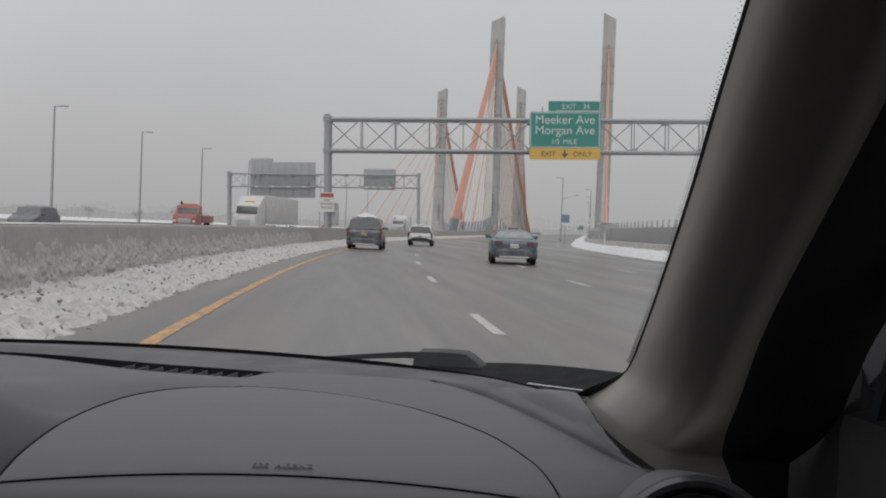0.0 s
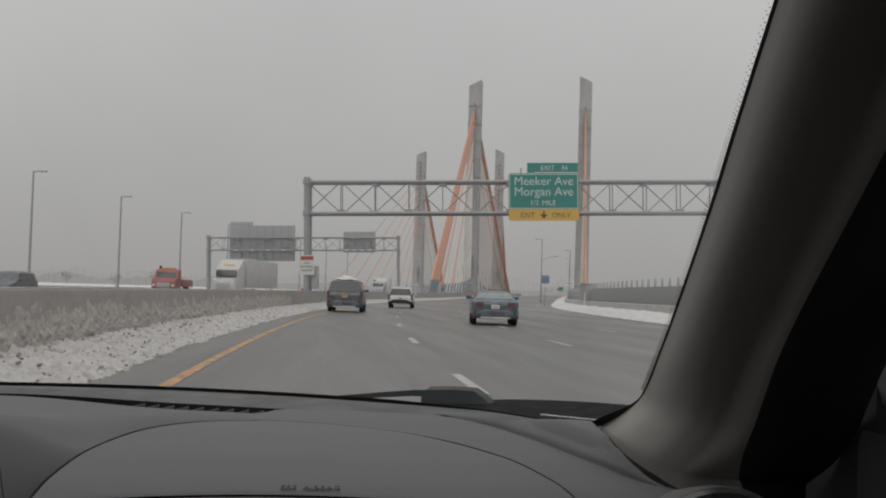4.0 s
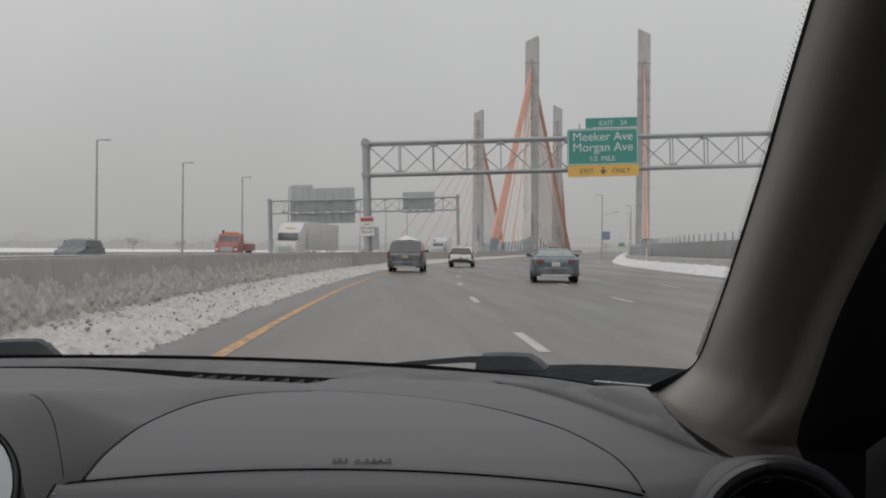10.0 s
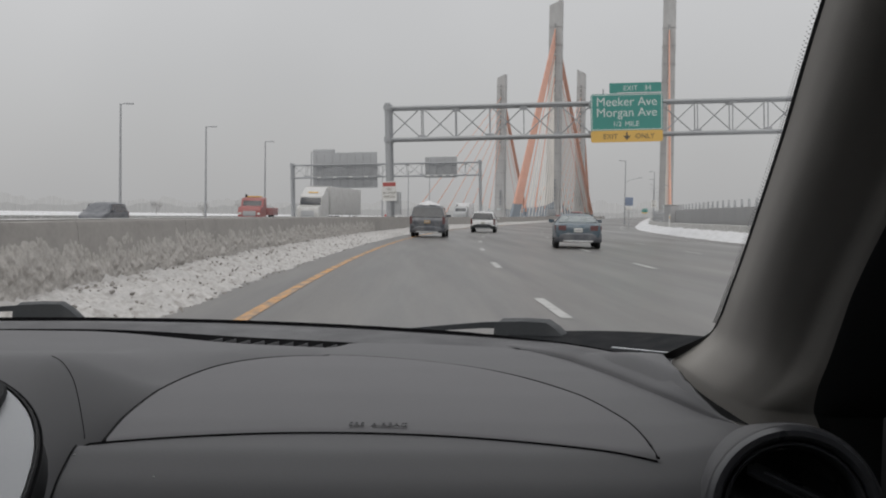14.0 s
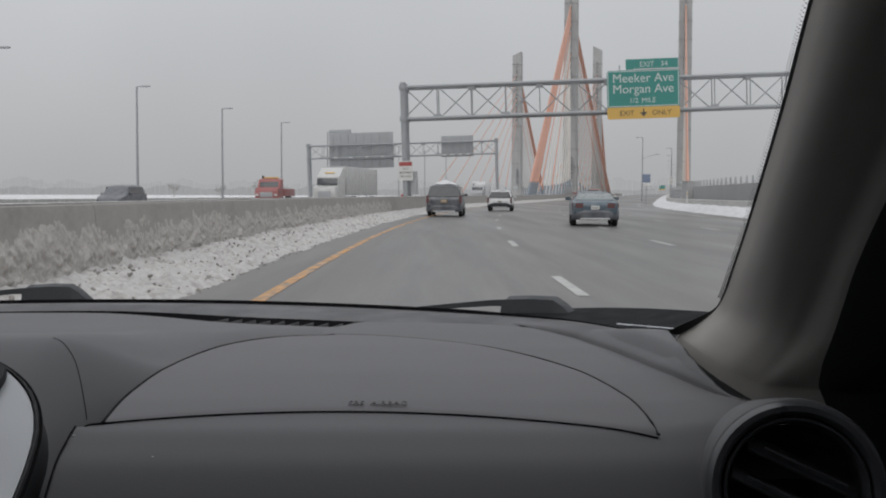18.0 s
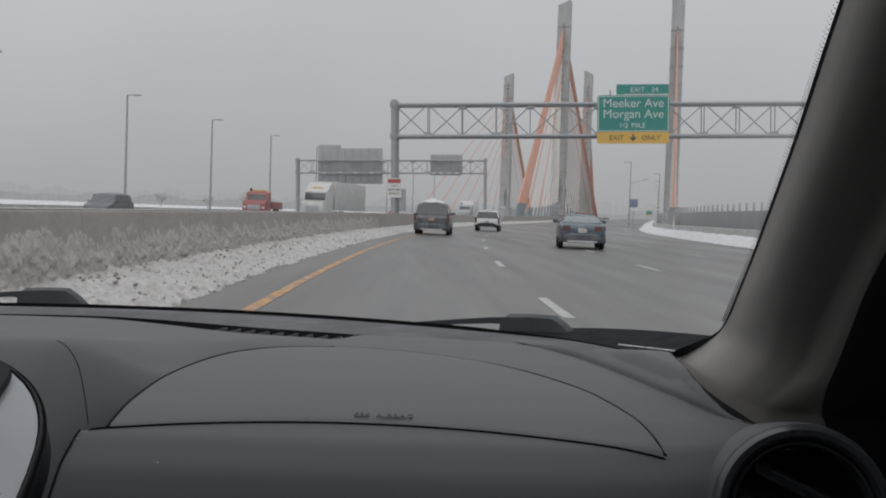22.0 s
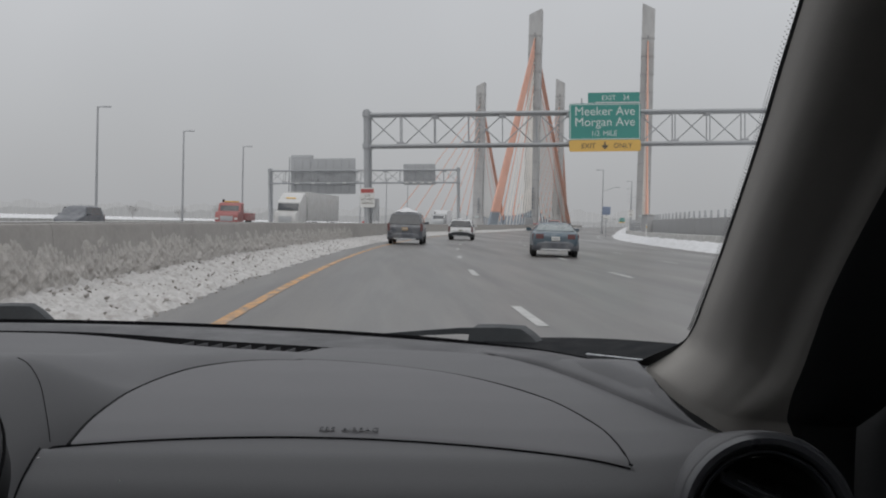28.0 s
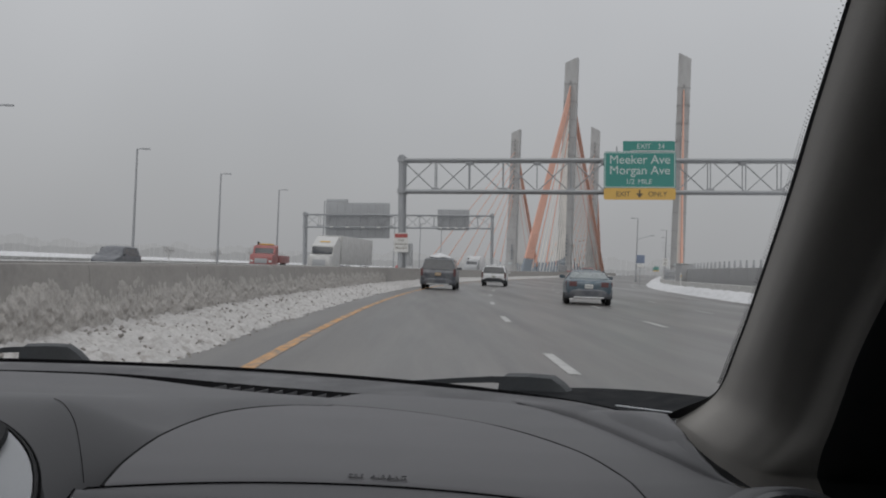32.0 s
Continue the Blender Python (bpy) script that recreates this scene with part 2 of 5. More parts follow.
M_SLEEVE = mat("slate_grey_stay_sleeve", (0.155, 0.182, 0.21), 0.55, vary=0.2, scale=2.5, grain=40, bump=0.2, depth=0.003, second=(0.24, 0.25, 0.25), amount=0.34)
M_STEEL = mat("galvanised_steel", (0.31, 0.32, 0.33), 0.55, metal=0.2, vary=0.12, scale=3, grain=40, bump=0.1, depth=0.001)
# sign green drawn towards pale teal, haze put into the colour
M_GREEN = mat("green_sign_sheet", (0.045, 0.225, 0.195), 0.45, vary=0.05, scale=2, bump=0)
M_AMBER = mat("amber_sign_sheet", (0.60, 0.38, 0.10), 0.45, vary=0.05, scale=2, bump=0)
M_SIGNWHITE = mat("white_sign_sheet", (0.56, 0.56, 0.545), 0.5, vary=0.06, scale=3, bump=0)
M_SIGNTEXT = mat("pale_sign_lettering", (0.50, 0.56, 0.55), 0.5, vary=0.03, bump=0)
M_SIGNDARK = mat("dark_sign_lettering", (0.10, 0.085, 0.06), 0.5, vary=0.03, bump=0)
M_SIGNBACK = mat("grey_aluminium_sign_back", (0.36, 0.37, 0.38), 0.5, metal=0.2, vary=0.08, scale=1, bump=0.05)
M_RED = mat("red_painted_iron", (0.33, 0.075, 0.07), 0.45, vary=0.15, scale=6, grain=60, bump=0.1)
# dark car paints: lighter base and pale patches stand in for haze
M_PAINTDARK = mat("haze_pale_dark_paint", (0.055, 0.062, 0.076), 0.35, metal=0.2, vary=0.15, scale=1.5, grain=30, bump=0.03, second=(0.16, 0.165, 0.175), amount=0.5, edge=0.2)
M_PAINTBLUE = mat("haze_pale_blue_black_paint", (0.05, 0.085, 0.112), 0.32, metal=0.2, vary=0.15, scale=1.5, grain=30, bump=0.03, second=(0.15, 0.17, 0.19), amount=0.46, edge=0.2)
M_PAINTWHITE = mat("dirty_white_paint", (0.72, 0.73, 0.74), 0.35, vary=0.06, scale=1.5, grain=30, bump=0.02, second=(0.5, 0.5, 0.5), amount=0.36, edge=0.15)
# lorry white is greyed so that it reads as seen through haze
M_TRUCKWHITE = mat("haze_greyed_truck_paint", (0.50, 0.50, 0.495), 0.4, vary=0.08, scale=0.8, grain=30, bump=0.02, second=(0.38, 0.375, 0.36), amount=0.42, edge=0.2)
M_PAINTRED = mat("dull_red_paint", (0.30, 0.10, 0.095), 0.4, vary=0.1, scale=1.5, bump=0.02)
M_TINT = mat("dark_tinted_car_glass", (0.05, 0.055, 0.062), 0.16, vary=0.3, scale=4, bump=0)
# sky reflection painted into the glass colour as a pale teal
M_SKYGLASS = mat("sky_reflection_car_glass", (0.20, 0.225, 0.23), 0.3, vary=0.15, scale=4, bump=0)
M_TYRE = mat("wet_tyre_rubber", (0.02, 0.02, 0.021), 0.7, vary=0.2, scale=10, bump=0.2)
M_RIM = mat("grey_alloy_rim", (0.35, 0.36, 0.37), 0.4, metal=0.7, vary=0.1, bump=0)
M_LAMP = mat("red_tail_light_lens", (0.13, 0.06, 0.06), 0.2, vary=0.1, bump=0)
M_LAMPON = glow_mat("lit_red_tail_light_lens", (0.9, 0.06, 0.04), 1.2)
M_PLATE = mat("amber_number_plate", (0.42, 0.29, 0.15), 0.5, vary=0.05, bump=0)
# branch colour is lifted to pale grey in place of haze
M_WOOD = mat("haze_pale_branches", (0.40, 0.395, 0.39), 0.9, vary=0.2, scale=2, bump=0.2)
M_GROUND = mat("snowy_rough_ground", (0.42, 0.42, 0.42), 0.9, vary=0.2, scale=0.06, grain=1.5, bump=0.5, depth=0.1, second=(0.72, 0.73, 0.75), amount=0.5, edge=0.12)
M_BLUE = mat("blue_sheet_cladding", (0.10, 0.22, 0.46), 0.6, vary=0.1, scale=0.5, bump=0.1)
M_SHIELD = mat("dull_blue_shield", (0.17, 0.21, 0.29), 0.6, vary=0.1, scale=2, bump=0)
M_BRICK = mat("hazy_brown_brick", (0.33, 0.27, 0.24), 0.9, vary=0.15, scale=0.5, bump=0.1)
# haze over the far trees is put in as an even pale glow
M_DISTANCE = glow_mat("haze_glow_treeline", (0.36, 0.365, 0.37), 0.83)
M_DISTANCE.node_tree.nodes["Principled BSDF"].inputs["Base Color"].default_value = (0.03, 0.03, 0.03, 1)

# ---- mesh helpers ----


def thing(name, label, category, group="", kind="", at=(0, 0, 0)):
    ob = tagged(new(name), label, category, group, kind)
    ob.empty_display_size = 0.1
    ob.location = at
    return ob


def mesh_of(name, bm, material, smooth=True):
    me = bpy.data.meshes.new(name)
    bmesh.ops.recalc_face_normals(bm, faces=bm.faces)
    bm.to_mesh(me)
    bm.free()
    me.materials.append(material)
    if smooth:
        me.shade_smooth()
        if smooth != "soft":
            me.set_sharp_from_angle(angle=radians(38))
    return me


def part(name, bm, material, parent=None, label="", smooth=True):
    ob = new(name, mesh_of(name, bm, material, smooth))
    if parent is not None:
        ob.parent = parent
    if label:
        ob["label"] = label
    return ob


def structure(name, bm, material, label, category, smooth=True, kind="structure"):
    return tagged(part(name, bm, material, None, "", smooth), label, category, "", kind)


def box(bm, c, size, bevel=0.0, turn=None, taper=1.0):
    """A box with bevelled edges; taper narrows its top."""
    made = bmesh.ops.create_cube(bm, size=1.0)["verts"]
    for v in made:
        k = taper if v.co.z > 0 else 1.0
        v.co = Vector((v.co.x * size[0] * k, v.co.y * size[1] * k, v.co.z * size[2]))
    if bevel:
        edges = list({e for v in made for e in v.link_edges})
        made = list({v for f in bmesh.ops.bevel(bm, geom=edges, offset=bevel, segments=2, affect="EDGES", profile=0.6)["faces"] for v in f.verts} | {v for v in made if v.is_valid})
    m = Matrix.Translation(c) @ (turn.to_4x4() if turn is not None else Matrix())
    for v in made:
        v.co = m @ v.co
    return bm


def loft(bm, rings, close=True, caps=True):
    """Faces between rings of equal length; close: each ring is a loop."""
    rows = [[bm.verts.new(p) for p in ring] for ring in rings]
    n = len(rows[0])
    for a, b in zip(rows, rows[1:]):
        for i in range(n if close else n - 1):
            j = (i + 1) % n
            bm.faces.new((a[i], a[j], b[j], b[i]))
    if caps and close:
        bm.faces.new(rows[0][::-1]), bm.faces.new(rows[-1])
    return bm


def tube(bm, points, radii, sides=10, caps=True):
    """A round bar along points with a radius at each."""
    pts = [Vector(p) for p in points]
    radii = radii if isinstance(radii, (list, tuple)) else [radii] * len(pts)
    rings = []
    for i, p in enumerate(pts):
        d = (pts[min(i + 1, len(pts) - 1)] - pts[max(i - 1, 0)]).normalized()
        ref = Vector((0, 0, 1)) if abs(d.z) < 0.9 else Vector((1, 0, 0))
        u = d.cross(ref).normalized()
        v = d.cross(u)
        rings.append([p + radii[i] * (math.cos(a) * u + math.sin(a) * v) for a in (2 * math.pi * k / sides for k in range(sides))])
    return loft(bm, rings, True, caps)


def sheet(bm, fn, us, vs):
    """A grid of fn(u, v)."""
    rows = [[bm.verts.new(fn(u, v)) for u in us] for v in vs]
    for a, b in zip(rows, rows[1:]):
        for i in range(len(us) - 1):
            bm.faces.new((a[i], a[i + 1], b[i + 1], b[i]))
    return bm


def steps(a, b, n):
    return [a + (b - a) * i / n for i in range(n + 1)]


def ease(x, a, b):
    k = min(1.0, max(0.0, (x - a) / (b - a)))
    return k * k * (3 - 2 * k)


def bump_at(x, y, cx, cy, rx, ry):
    return math.exp(-((x - cx) / rx) ** 2 - ((y - cy) / ry) ** 2)


def lettering(name, text, size, m, material, parent, extrude=0.001, align="CENTER"):
    """Raised letters as a mesh."""
    cu = bpy.data.curves.new(name, "FONT")
    cu.body, cu.size, cu.extrude, cu.align_x = text, size, extrude, align
    tmp = bpy.data.objects.new(name, cu)
    scene.collection.objects.link(tmp)
    bpy.context.view_layer.update()
    me = bpy.data.meshes.new_from_object(tmp.evaluated_get(bpy.context.evaluated_depsgraph_get()))
    bpy.data.objects.remove(tmp)
    me.materials.clear()
    me.materials.append(material)
    ob = new(name, me)
    ob.parent = parent
    ob.matrix_local = m
    return ob


# ---- the car that carries the camera ----
CX = -0.40  # middle of the car
PROFILE_Y = [0.70, 0.705, 0.715, 0.73, 0.745, 0.77, 0.80, 0.86, 0.95, 1.08, 1.20, 1.30, 1.60]
PROFILE_Z = [0.70, 0.78, 0.86, 0.925, 0.957, 0.985, 1.0017, 1.011, 1.018, 1.023, 1.024, 1.0226, 1.0226]
FINE_Y = np.linspace(0.70, 1.60, 721)
FINE_Z = np.interp(FINE_Y, PROFILE_Y, PROFILE_Z)
KERNEL = np.exp(-np.linspace(-2, 2, 25) ** 2)
FINE_Z = np.convolve(np.pad(FINE_Z, 12, mode="edge"), KERNEL / KERNEL.sum(), "valid")
FINE_Z = np.where(FINE_Y < 0.73, np.interp(FINE_Y, PROFILE_Y, PROFILE_Z), FINE_Z)


def base_y(x):
    """Where the dashboard meets the windscreen."""
    d = abs(x - CX)
    return 1.522 - 0.62 * d * d - 10 * max(0.0, d - 0.56) ** 2


def crease_x(y):
    """The fold from the foot of the pillar to the windscreen ridge."""
    return float(np.interp(y, (0.80, 0.835, 0.926, 1.038, 1.16, 1.267, 1.36), (0.262, 0.255, 0.234, 0.207, 0.171, 0.121, 0.055)))


def strip_w(y):
    """Width of the strip between the fold and the pillar."""
    return float(np.interp(y, (0.83, 0.87, 0.92, 0.97, 1.04, 1.10, 1.16), (0.001, 0.002, 0.008, 0.016, 0.037, 0.060, 0.100)))


def corner_fall(x, y):
    """How far the dashboard drops beside the pillar."""
    return 0.056 * ease(x - crease_x(y), strip_w(y), strip_w(y) + 0.030) * ease(y, 0.77, 0.83) * (1 - ease(y, 1.16, 1.22))


CREST_Z = 1.1697


def arc_left(y):
    """Where the left arc of the airbag lid runs at y."""
    return -0.092 - 0.135 * max(0.0, 1 - min(1.0, max(0.0, (y - 0.810) / 0.352)) ** 2.4) ** (1 / 2.4)


def dash_z(x, y):
    z = float(np.interp(y, FINE_Y, FINE_Z))
    crest = 0.95 + 0.16 * ease(x, -0.345, -0.16)
    top = CREST_Z - (0.1260 + 0.026 * ease(x, -0.315, -0.235)) * crest
    face = top - 0.66 * (math.hypot(crest - y, 0.05) - 0.05) if y < crest else top + (z - top) * ease(y, crest, crest + 0.25 - 0.13 * ease(x, -0.30, -0.20))
    edge = ease(arc_left(y) - (0.018 + 0.09 * max(0.0, 0.80 - y)) * (1 - ease(y, 0.804, 0.816)) - x, 0.0, 0.014)
    z += 0.020 * ease(-x, 0.235, 0.33) * ease(y, 0.70, 0.80) * (1 - ease(y, 1.02, 1.22))
    z += (max(0.955, face) - z) * edge * ease(y, 0.806, 0.816)
    z += 0.0175 * ease(x - crease_x(y), -0.001, 0.024) * ease(y, 0.84, 0.91) * (1 - ease(y, 1.07, 1.24))
    z -= 0.0030 * bump_at(x - crease_x(y), y, -0.004, 1.05, 0.010, 0.16)
    z += 0.010 * bump_at(x, y, 0.268, 0.815, 0.060, 0.060)
    z -= corner_fall(x, y)
    q = abs((x + 0.470) / 0.2035) ** 2.6 + abs((0.765 - y) / 0.79 / 0.132) ** 2.6
    rim = min(0.985 + 0.77 * (y - 0.77), face + 0.30 * max(0.0, 0.87 - y))
    z += (rim - z) * (1 - ease(q, 1.05, 2.0)) * edge * ease(y, 0.700, 0.735)
    z -= 0.06 * (1 - ease(q, 0.86, 1.03))
    return z


own_car = thing("hatchback_car", "grey hatchback with a dark plastic cabin on the wet road", "car")

XS = steps(-1.10, -0.32, 78) + steps(-0.3175, -0.26, 23) + steps(-0.2575, -0.10, 63) + steps(-0.09, -0.01, 8) + steps(0.0, 0.31, 75)
dash_v = [0.70, 0.702, 0.705, 0.71, 0.716, 0.723, 0.73] + steps(0.738, 0.90, 54) + steps(0.907, 1.20, 42) + steps(1.22, 1.6, 19)


def ridge_w(x):
    """Width of the ridge along the glass."""
    return 0.100 + 0.050 * ease(x, -0.42, -0.17) * (1 - ease(x, -0.09, 0.10))


def slot_w(x):
    """Depth of the defroster slot at x."""
    return 0.001 + 0.003 * (1 - ease(x, -0.10, -0.05)) + (0.022 * ease(x, -0.75, -0.40) + 0.046 * ease(x, -0.44, -0.17)) * (1 - ease(x, -0.098, -0.062))


def dash_point(x, v):
    far = base_y(x) - ridge_w(x) - slot_w(x)
    y = min(v, far) if v < 1.6 else far
    z = dash_z(x, y)
    r = math.hypot(x - 0.2585, z - 0.976)
    return (x, y + 0.10 * (1 - ease(r, 0.044, 0.052)) * (1 - ease(y, 0.745, 0.76)), z)


bm = sheet(bmesh.new(), dash_point, XS, dash_v)
bmesh.ops.remove_doubles(bm, verts=bm.verts, dist=0.0002)
dashboard = part("dashboard", bm, M_DASH, own_car, "smooth grey plastic dashboard top")
bm = sheet(bmesh.new(), lambda x, s: (x, 0.70 + 0.10 * s * s, 0.705 - 0.40 * s), XS[::6], steps(0, 1, 8))
part("lower_dash", bm, M_LOWER, own_car, "dark grey lower dashboard")


# ridge along the glass, and the dark slot of the defroster in front of it
def ridge_point(x, s):
    y = base_y(x) - ridge_w(x) * (1 - s) + (0.012 if s == 1 else 0)
    return (x, y, 1.0195 + 0.0025 * s + 0.005 * math.sin(math.pi * min(1, s)) - (0.03 if s == 0 and x < -0.05 else 0) - corner_fall(x, y))


part("windscreen_ridge", sheet(bmesh.new(), ridge_point, [x for x in XS if x < 0.284], [0, 0.02, 0.1, 0.2, 0.35, 0.5, 0.65, 0.8, 0.92, 1.0]), M_RIDGE, own_car, "dark grey rounded ridge below the windscreen")
bm = sheet(bmesh.new(), lambda x, s: (x, base_y(x) + 0.0005 - ridge_w(x) - slot_w(x) * (1 - s) * 1.02, 1.0222 - 0.022 * math.sin(math.pi * s) ** 0.4), steps(-1.09, 0.232, 160), [0, 0.06, 0.2, 0.5, 0.8, 1.0])
defroster = part("defroster_slot", bm, M_SEAM, own_car, "black defroster outlet slot")
for i in range(10):
    x = -0.236 + 0.0178 * i
    y0 = base_y(x) + 0.002 - ridge_w(x)
    fin = bmesh.new()
    box(fin, (x, y0 - slot_w(x) * 0.70, 1.0192), (0.0010, slot_w(x) * 0.58, 0.006), 0.0002, Euler((0, 0, radians(-16))).to_matrix())
    part("fin", fin, M_DASH, defroster)

part("windscreen_seal", sheet(bmesh.new(), lambda x, s: (x, base_y(x) + 0.0125 + 0.002 * s, 1.014 + (0.0125 - 0.003 * ease(x, 0.05, 0.20)) * s), XS, [0, 1]), M_SEAL, own_car, "black seal at the foot of the windscreen")

# airbag lid
LX0, LX1, LPK = -0.227, 0.182, -0.092


def lid_low(x):
    return 0.837 - 0.84 * (x + 0.055) ** 2


def lid_high(x):
    if x < LPK:
        u, b, y0, n = (LPK - x) / (LPK - LX0), 0.352, 0.810, 2.4
    else:
        u, b, y0, n = (x - LPK) / (0.1785 - LPK), 0.376, 0.794, 1.85
    return max(lid_low(x), y0 + b * max(0.0, 1 - min(1, u) ** n) ** (1 / n))


def lid_x(u):
    return (LX0 + LX1) / 2 - (LX1 - LX0) / 2 * math.cos(math.pi * u)


def lid_point(u, v):
    x = lid_x(u)
    lo, hi = lid_low(x), lid_high(x)
    y = lo + (hi - lo) * v
    e = min(v, 1 - v) * (hi - lo)
    return (x, y, dash_z(x, y) + 0.0005 + 0.0011 * ease(e, 0, 0.005))


lid = part("airbag_lid", sheet(bmesh.new(), lid_point, steps(0.004, 0.996, 70), [0, 0.006, 0.015, 0.03] + steps(0.06, 0.94, 26) + [0.97, 0.985, 0.994, 1]), M_LID, own_car, "grey half-round airbag lid")


def seam(points, r, parent, name="seam", drop=0.0003):
    return part(name, tube(bmesh.new(), [(x, y, dash_z(x, y) + 0.0009 - drop) for x, y in points], r, 6), M_SEAM, parent)


ARC = steps(0.0, 0.968, 96)
seam([(lid_x(u), lid_high(lid_x(u))) for u in ARC], [0.0007 + 0.0010 * (1 - ease(u, 0.20, 0.42)) + 0.0006 * ease(u, 0.62, 0.74) for u in ARC], lid)
seam([(x, lid_low(x)) for x in steps(LX0 - 0.0175, LX1 - 0.003, 50)], 0.0008, lid)
seam([(-0.2447 - 0.09 * max(0.0, 0.80 - y), y) for y in steps(0.8055, 0.735, 14)], 0.0008, dashboard)


def fold_point(y, k):
    """The steep lip along the fold in the dashboard's corner."""
    dx, dz = ((-0.0012, -0.0010), (0.0002, 0.0030), (0.0022, 0.0052), (0.0060, 0.0068), (0.0120, 0.0098), (0.0200, 0.0060))[k]
    x = crease_x(y) + dx * min(1.0, strip_w(y) / 0.024)
    fade = ease(y, 0.84, 0.92) * (1 - ease(y, 1.16, 1.34))
    return (x, y, max(dash_z(crease_x(y), y) + dz * fade, dash_z(x, y) - 0.0015) if k < 5 else dash_z(x, y) - 0.0015)


part("fold_lip", sheet(bmesh.new(), fold_point, steps(0.85, 1.30, 70), range(6)), M_DASH, dashboard, "steep fold in the corner of the dashboard")
# thin dark bar laid along the fold as its shade
part("fold_shade_line", tube(bmesh.new(), [(crease_x(y) - 0.0010, y, dash_z(crease_x(y) - 0.0010, y) + 0.0003) for y in steps(0.86, 1.27, 50)], [0.0003 + 0.0007 * math.sin(math.pi * k / 50) for k in range(51)], 6), M_RIDGE, dashboard)
STACK_SEAM = [(-0.312, 0.957), (-0.3077, 0.956), (-0.3035, 0.955), (-0.2987, 0.952), (-0.2938, 0.9485), (-0.289, 0.944), (-0.2849, 0.9385), (-0.277, 0.925), (-0.2718, 0.9155), (-0.2691, 0.9095)]
seam(STACK_SEAM, 0.00028, dashboard)
TEXT_Y = 0.862
lettering("airbag_lettering", "SRS  AIRBAG", 0.0092, Matrix.Translation((-0.026, TEXT_Y - 0.017, dash_z(-0.02, TEXT_Y - 0.017) + 0.0032)) @ Euler((radians(9), 0, radians(-1.5))).to_matrix().to_4x4() @ Matrix.Diagonal((0.90, 1.25, 1, 1)), M_EMBOSS, lid, 0.0003)

for x, y, k in ((-0.2425, 0.7943, 0.0008), (-0.1812, 0.7756, 0.0006)):
    bm = bmesh.new()
    bmesh.ops.create_icosphere(bm, subdivisions=1, radius=k, matrix=Matrix.Translation((x, y, dash_z(x, y) + 0.0003)) @ Matrix.Diagonal((1.3, 0.9, 0.7, 1)))
    part("fleck", bm, M_SIGNWHITE, dashboard, "tiny white fleck on the plastic")

# centre stack panel: a silver shell with a black rim
STACK_V = Vector((0, -0.79, -0.61))
STACK_N = Vector((0, -0.61, 0.79))


def stack(u, v, lift):
    return Vector((-0.470, 0.770, 0.9715)) + Vector((u, 0, 0)) + STACK_V * v + STACK_N * (lift + 0.010 + 0.05 * (u * u - 0.01))


def oval(a, b, n, k):
    out = []
    for i in range(k):
        t = 2 * math.pi * i / k
        c, s = math.cos(t), math.sin(t)
        out.append((a * math.copysign(abs(c) ** (2 / n), c), b * math.copysign(abs(s) ** (2 / n), s)))
    return out


bm = bmesh.new()
loft(bm, [[stack(u * k, v * k, h) for u, v in oval(0.2035, 0.132, 2.6, 64)] for k, h in ((1.014, -0.03), (1.014, 0.0), (1.010, 0.002), (1.003, 0.002), (1.0, -0.004))], True, False)
centre = part("centre_panel", bm, M_BLACK, own_car, "black-rimmed silver centre panel")
part("panel_gasket", tube(bmesh.new(), [stack(u * 1.017, v * 1.017, -0.0015) for u, v in oval(0.2035, 0.132, 2.6, 96) + oval(0.2035, 0.132, 2.6, 96)[:1]], 0.0014, 8, False), M_SEAM, centre, "black gasket round the panel")
bm = bmesh.new()
loft(bm, [[stack(u * k, v * k, h) for u, v in oval(0.2035, 0.132, 2.6, 64)] for k, h in ((1.0, -0.006), (0.995, 0.001), (0.96, 0.0025), (0.78, 0.005))], True, False)
part("silver_bezel", bm, M_SILVER, centre, "bright silver curved bezel")
bm = bmesh.new()
loft(bm, [[stack(u, v, h) for u, v in [(min(a, 0.1560 - 0.125 * b), b) for a, b in oval(0.2012, 0.1304, 2.6, 64)]] for h in (0.0, 0.0095)])
part("radio_face", bm, M_BLACK, centre, "black radio face")

# round air vent
VENT = Vector((0.2620, 0.736, 0.9745))
VENT_T = (Vector((-0.12, -0.97, 0.20))).to_track_quat("Z", "Y").to_matrix().to_4x4()


def revolve(bm, profile, m, sides=56):
    """profile: radius, height along the local z."""
    loft(bm, [[m @ Vector((r * math.cos(a), r * math.sin(a), h)) for a in (2 * math.pi * k / sides for k in range(sides))] for r, h in profile], True, False)
    return bm


VM = Matrix.Translation(VENT) @ VENT_T @ Matrix.Diagonal((0.95, 0.95, 1, 1))
vent = part("air_vent", revolve(bmesh.new(), [(0.0665, -0.12), (0.0665, -0.06), (0.0662, -0.025), (0.0655, -0.010), (0.0640, -0.004)], VM), M_DASH, own_car, "round dashboard air vent with charcoal ring")
part("vent_ring", revolve(bmesh.new(), [(0.0645, -0.010), (0.0635, -0.003), (0.0600, 0.003), (0.0560, 0.003), (0.0535, 0.000), (0.0525, -0.004), (0.0510, -0.001), (0.0495, -0.001), (0.0475, -0.006), (0.0465, -0.03)], VM), M_RING, vent, "glossy charcoal double ring")
part("vent_barrel", revolve(bmesh.new(), [(0.0466, -0.010), (0.045, -0.035), (0.020, -0.045), (0.001, -0.046)], VM), M_BLACK, vent)
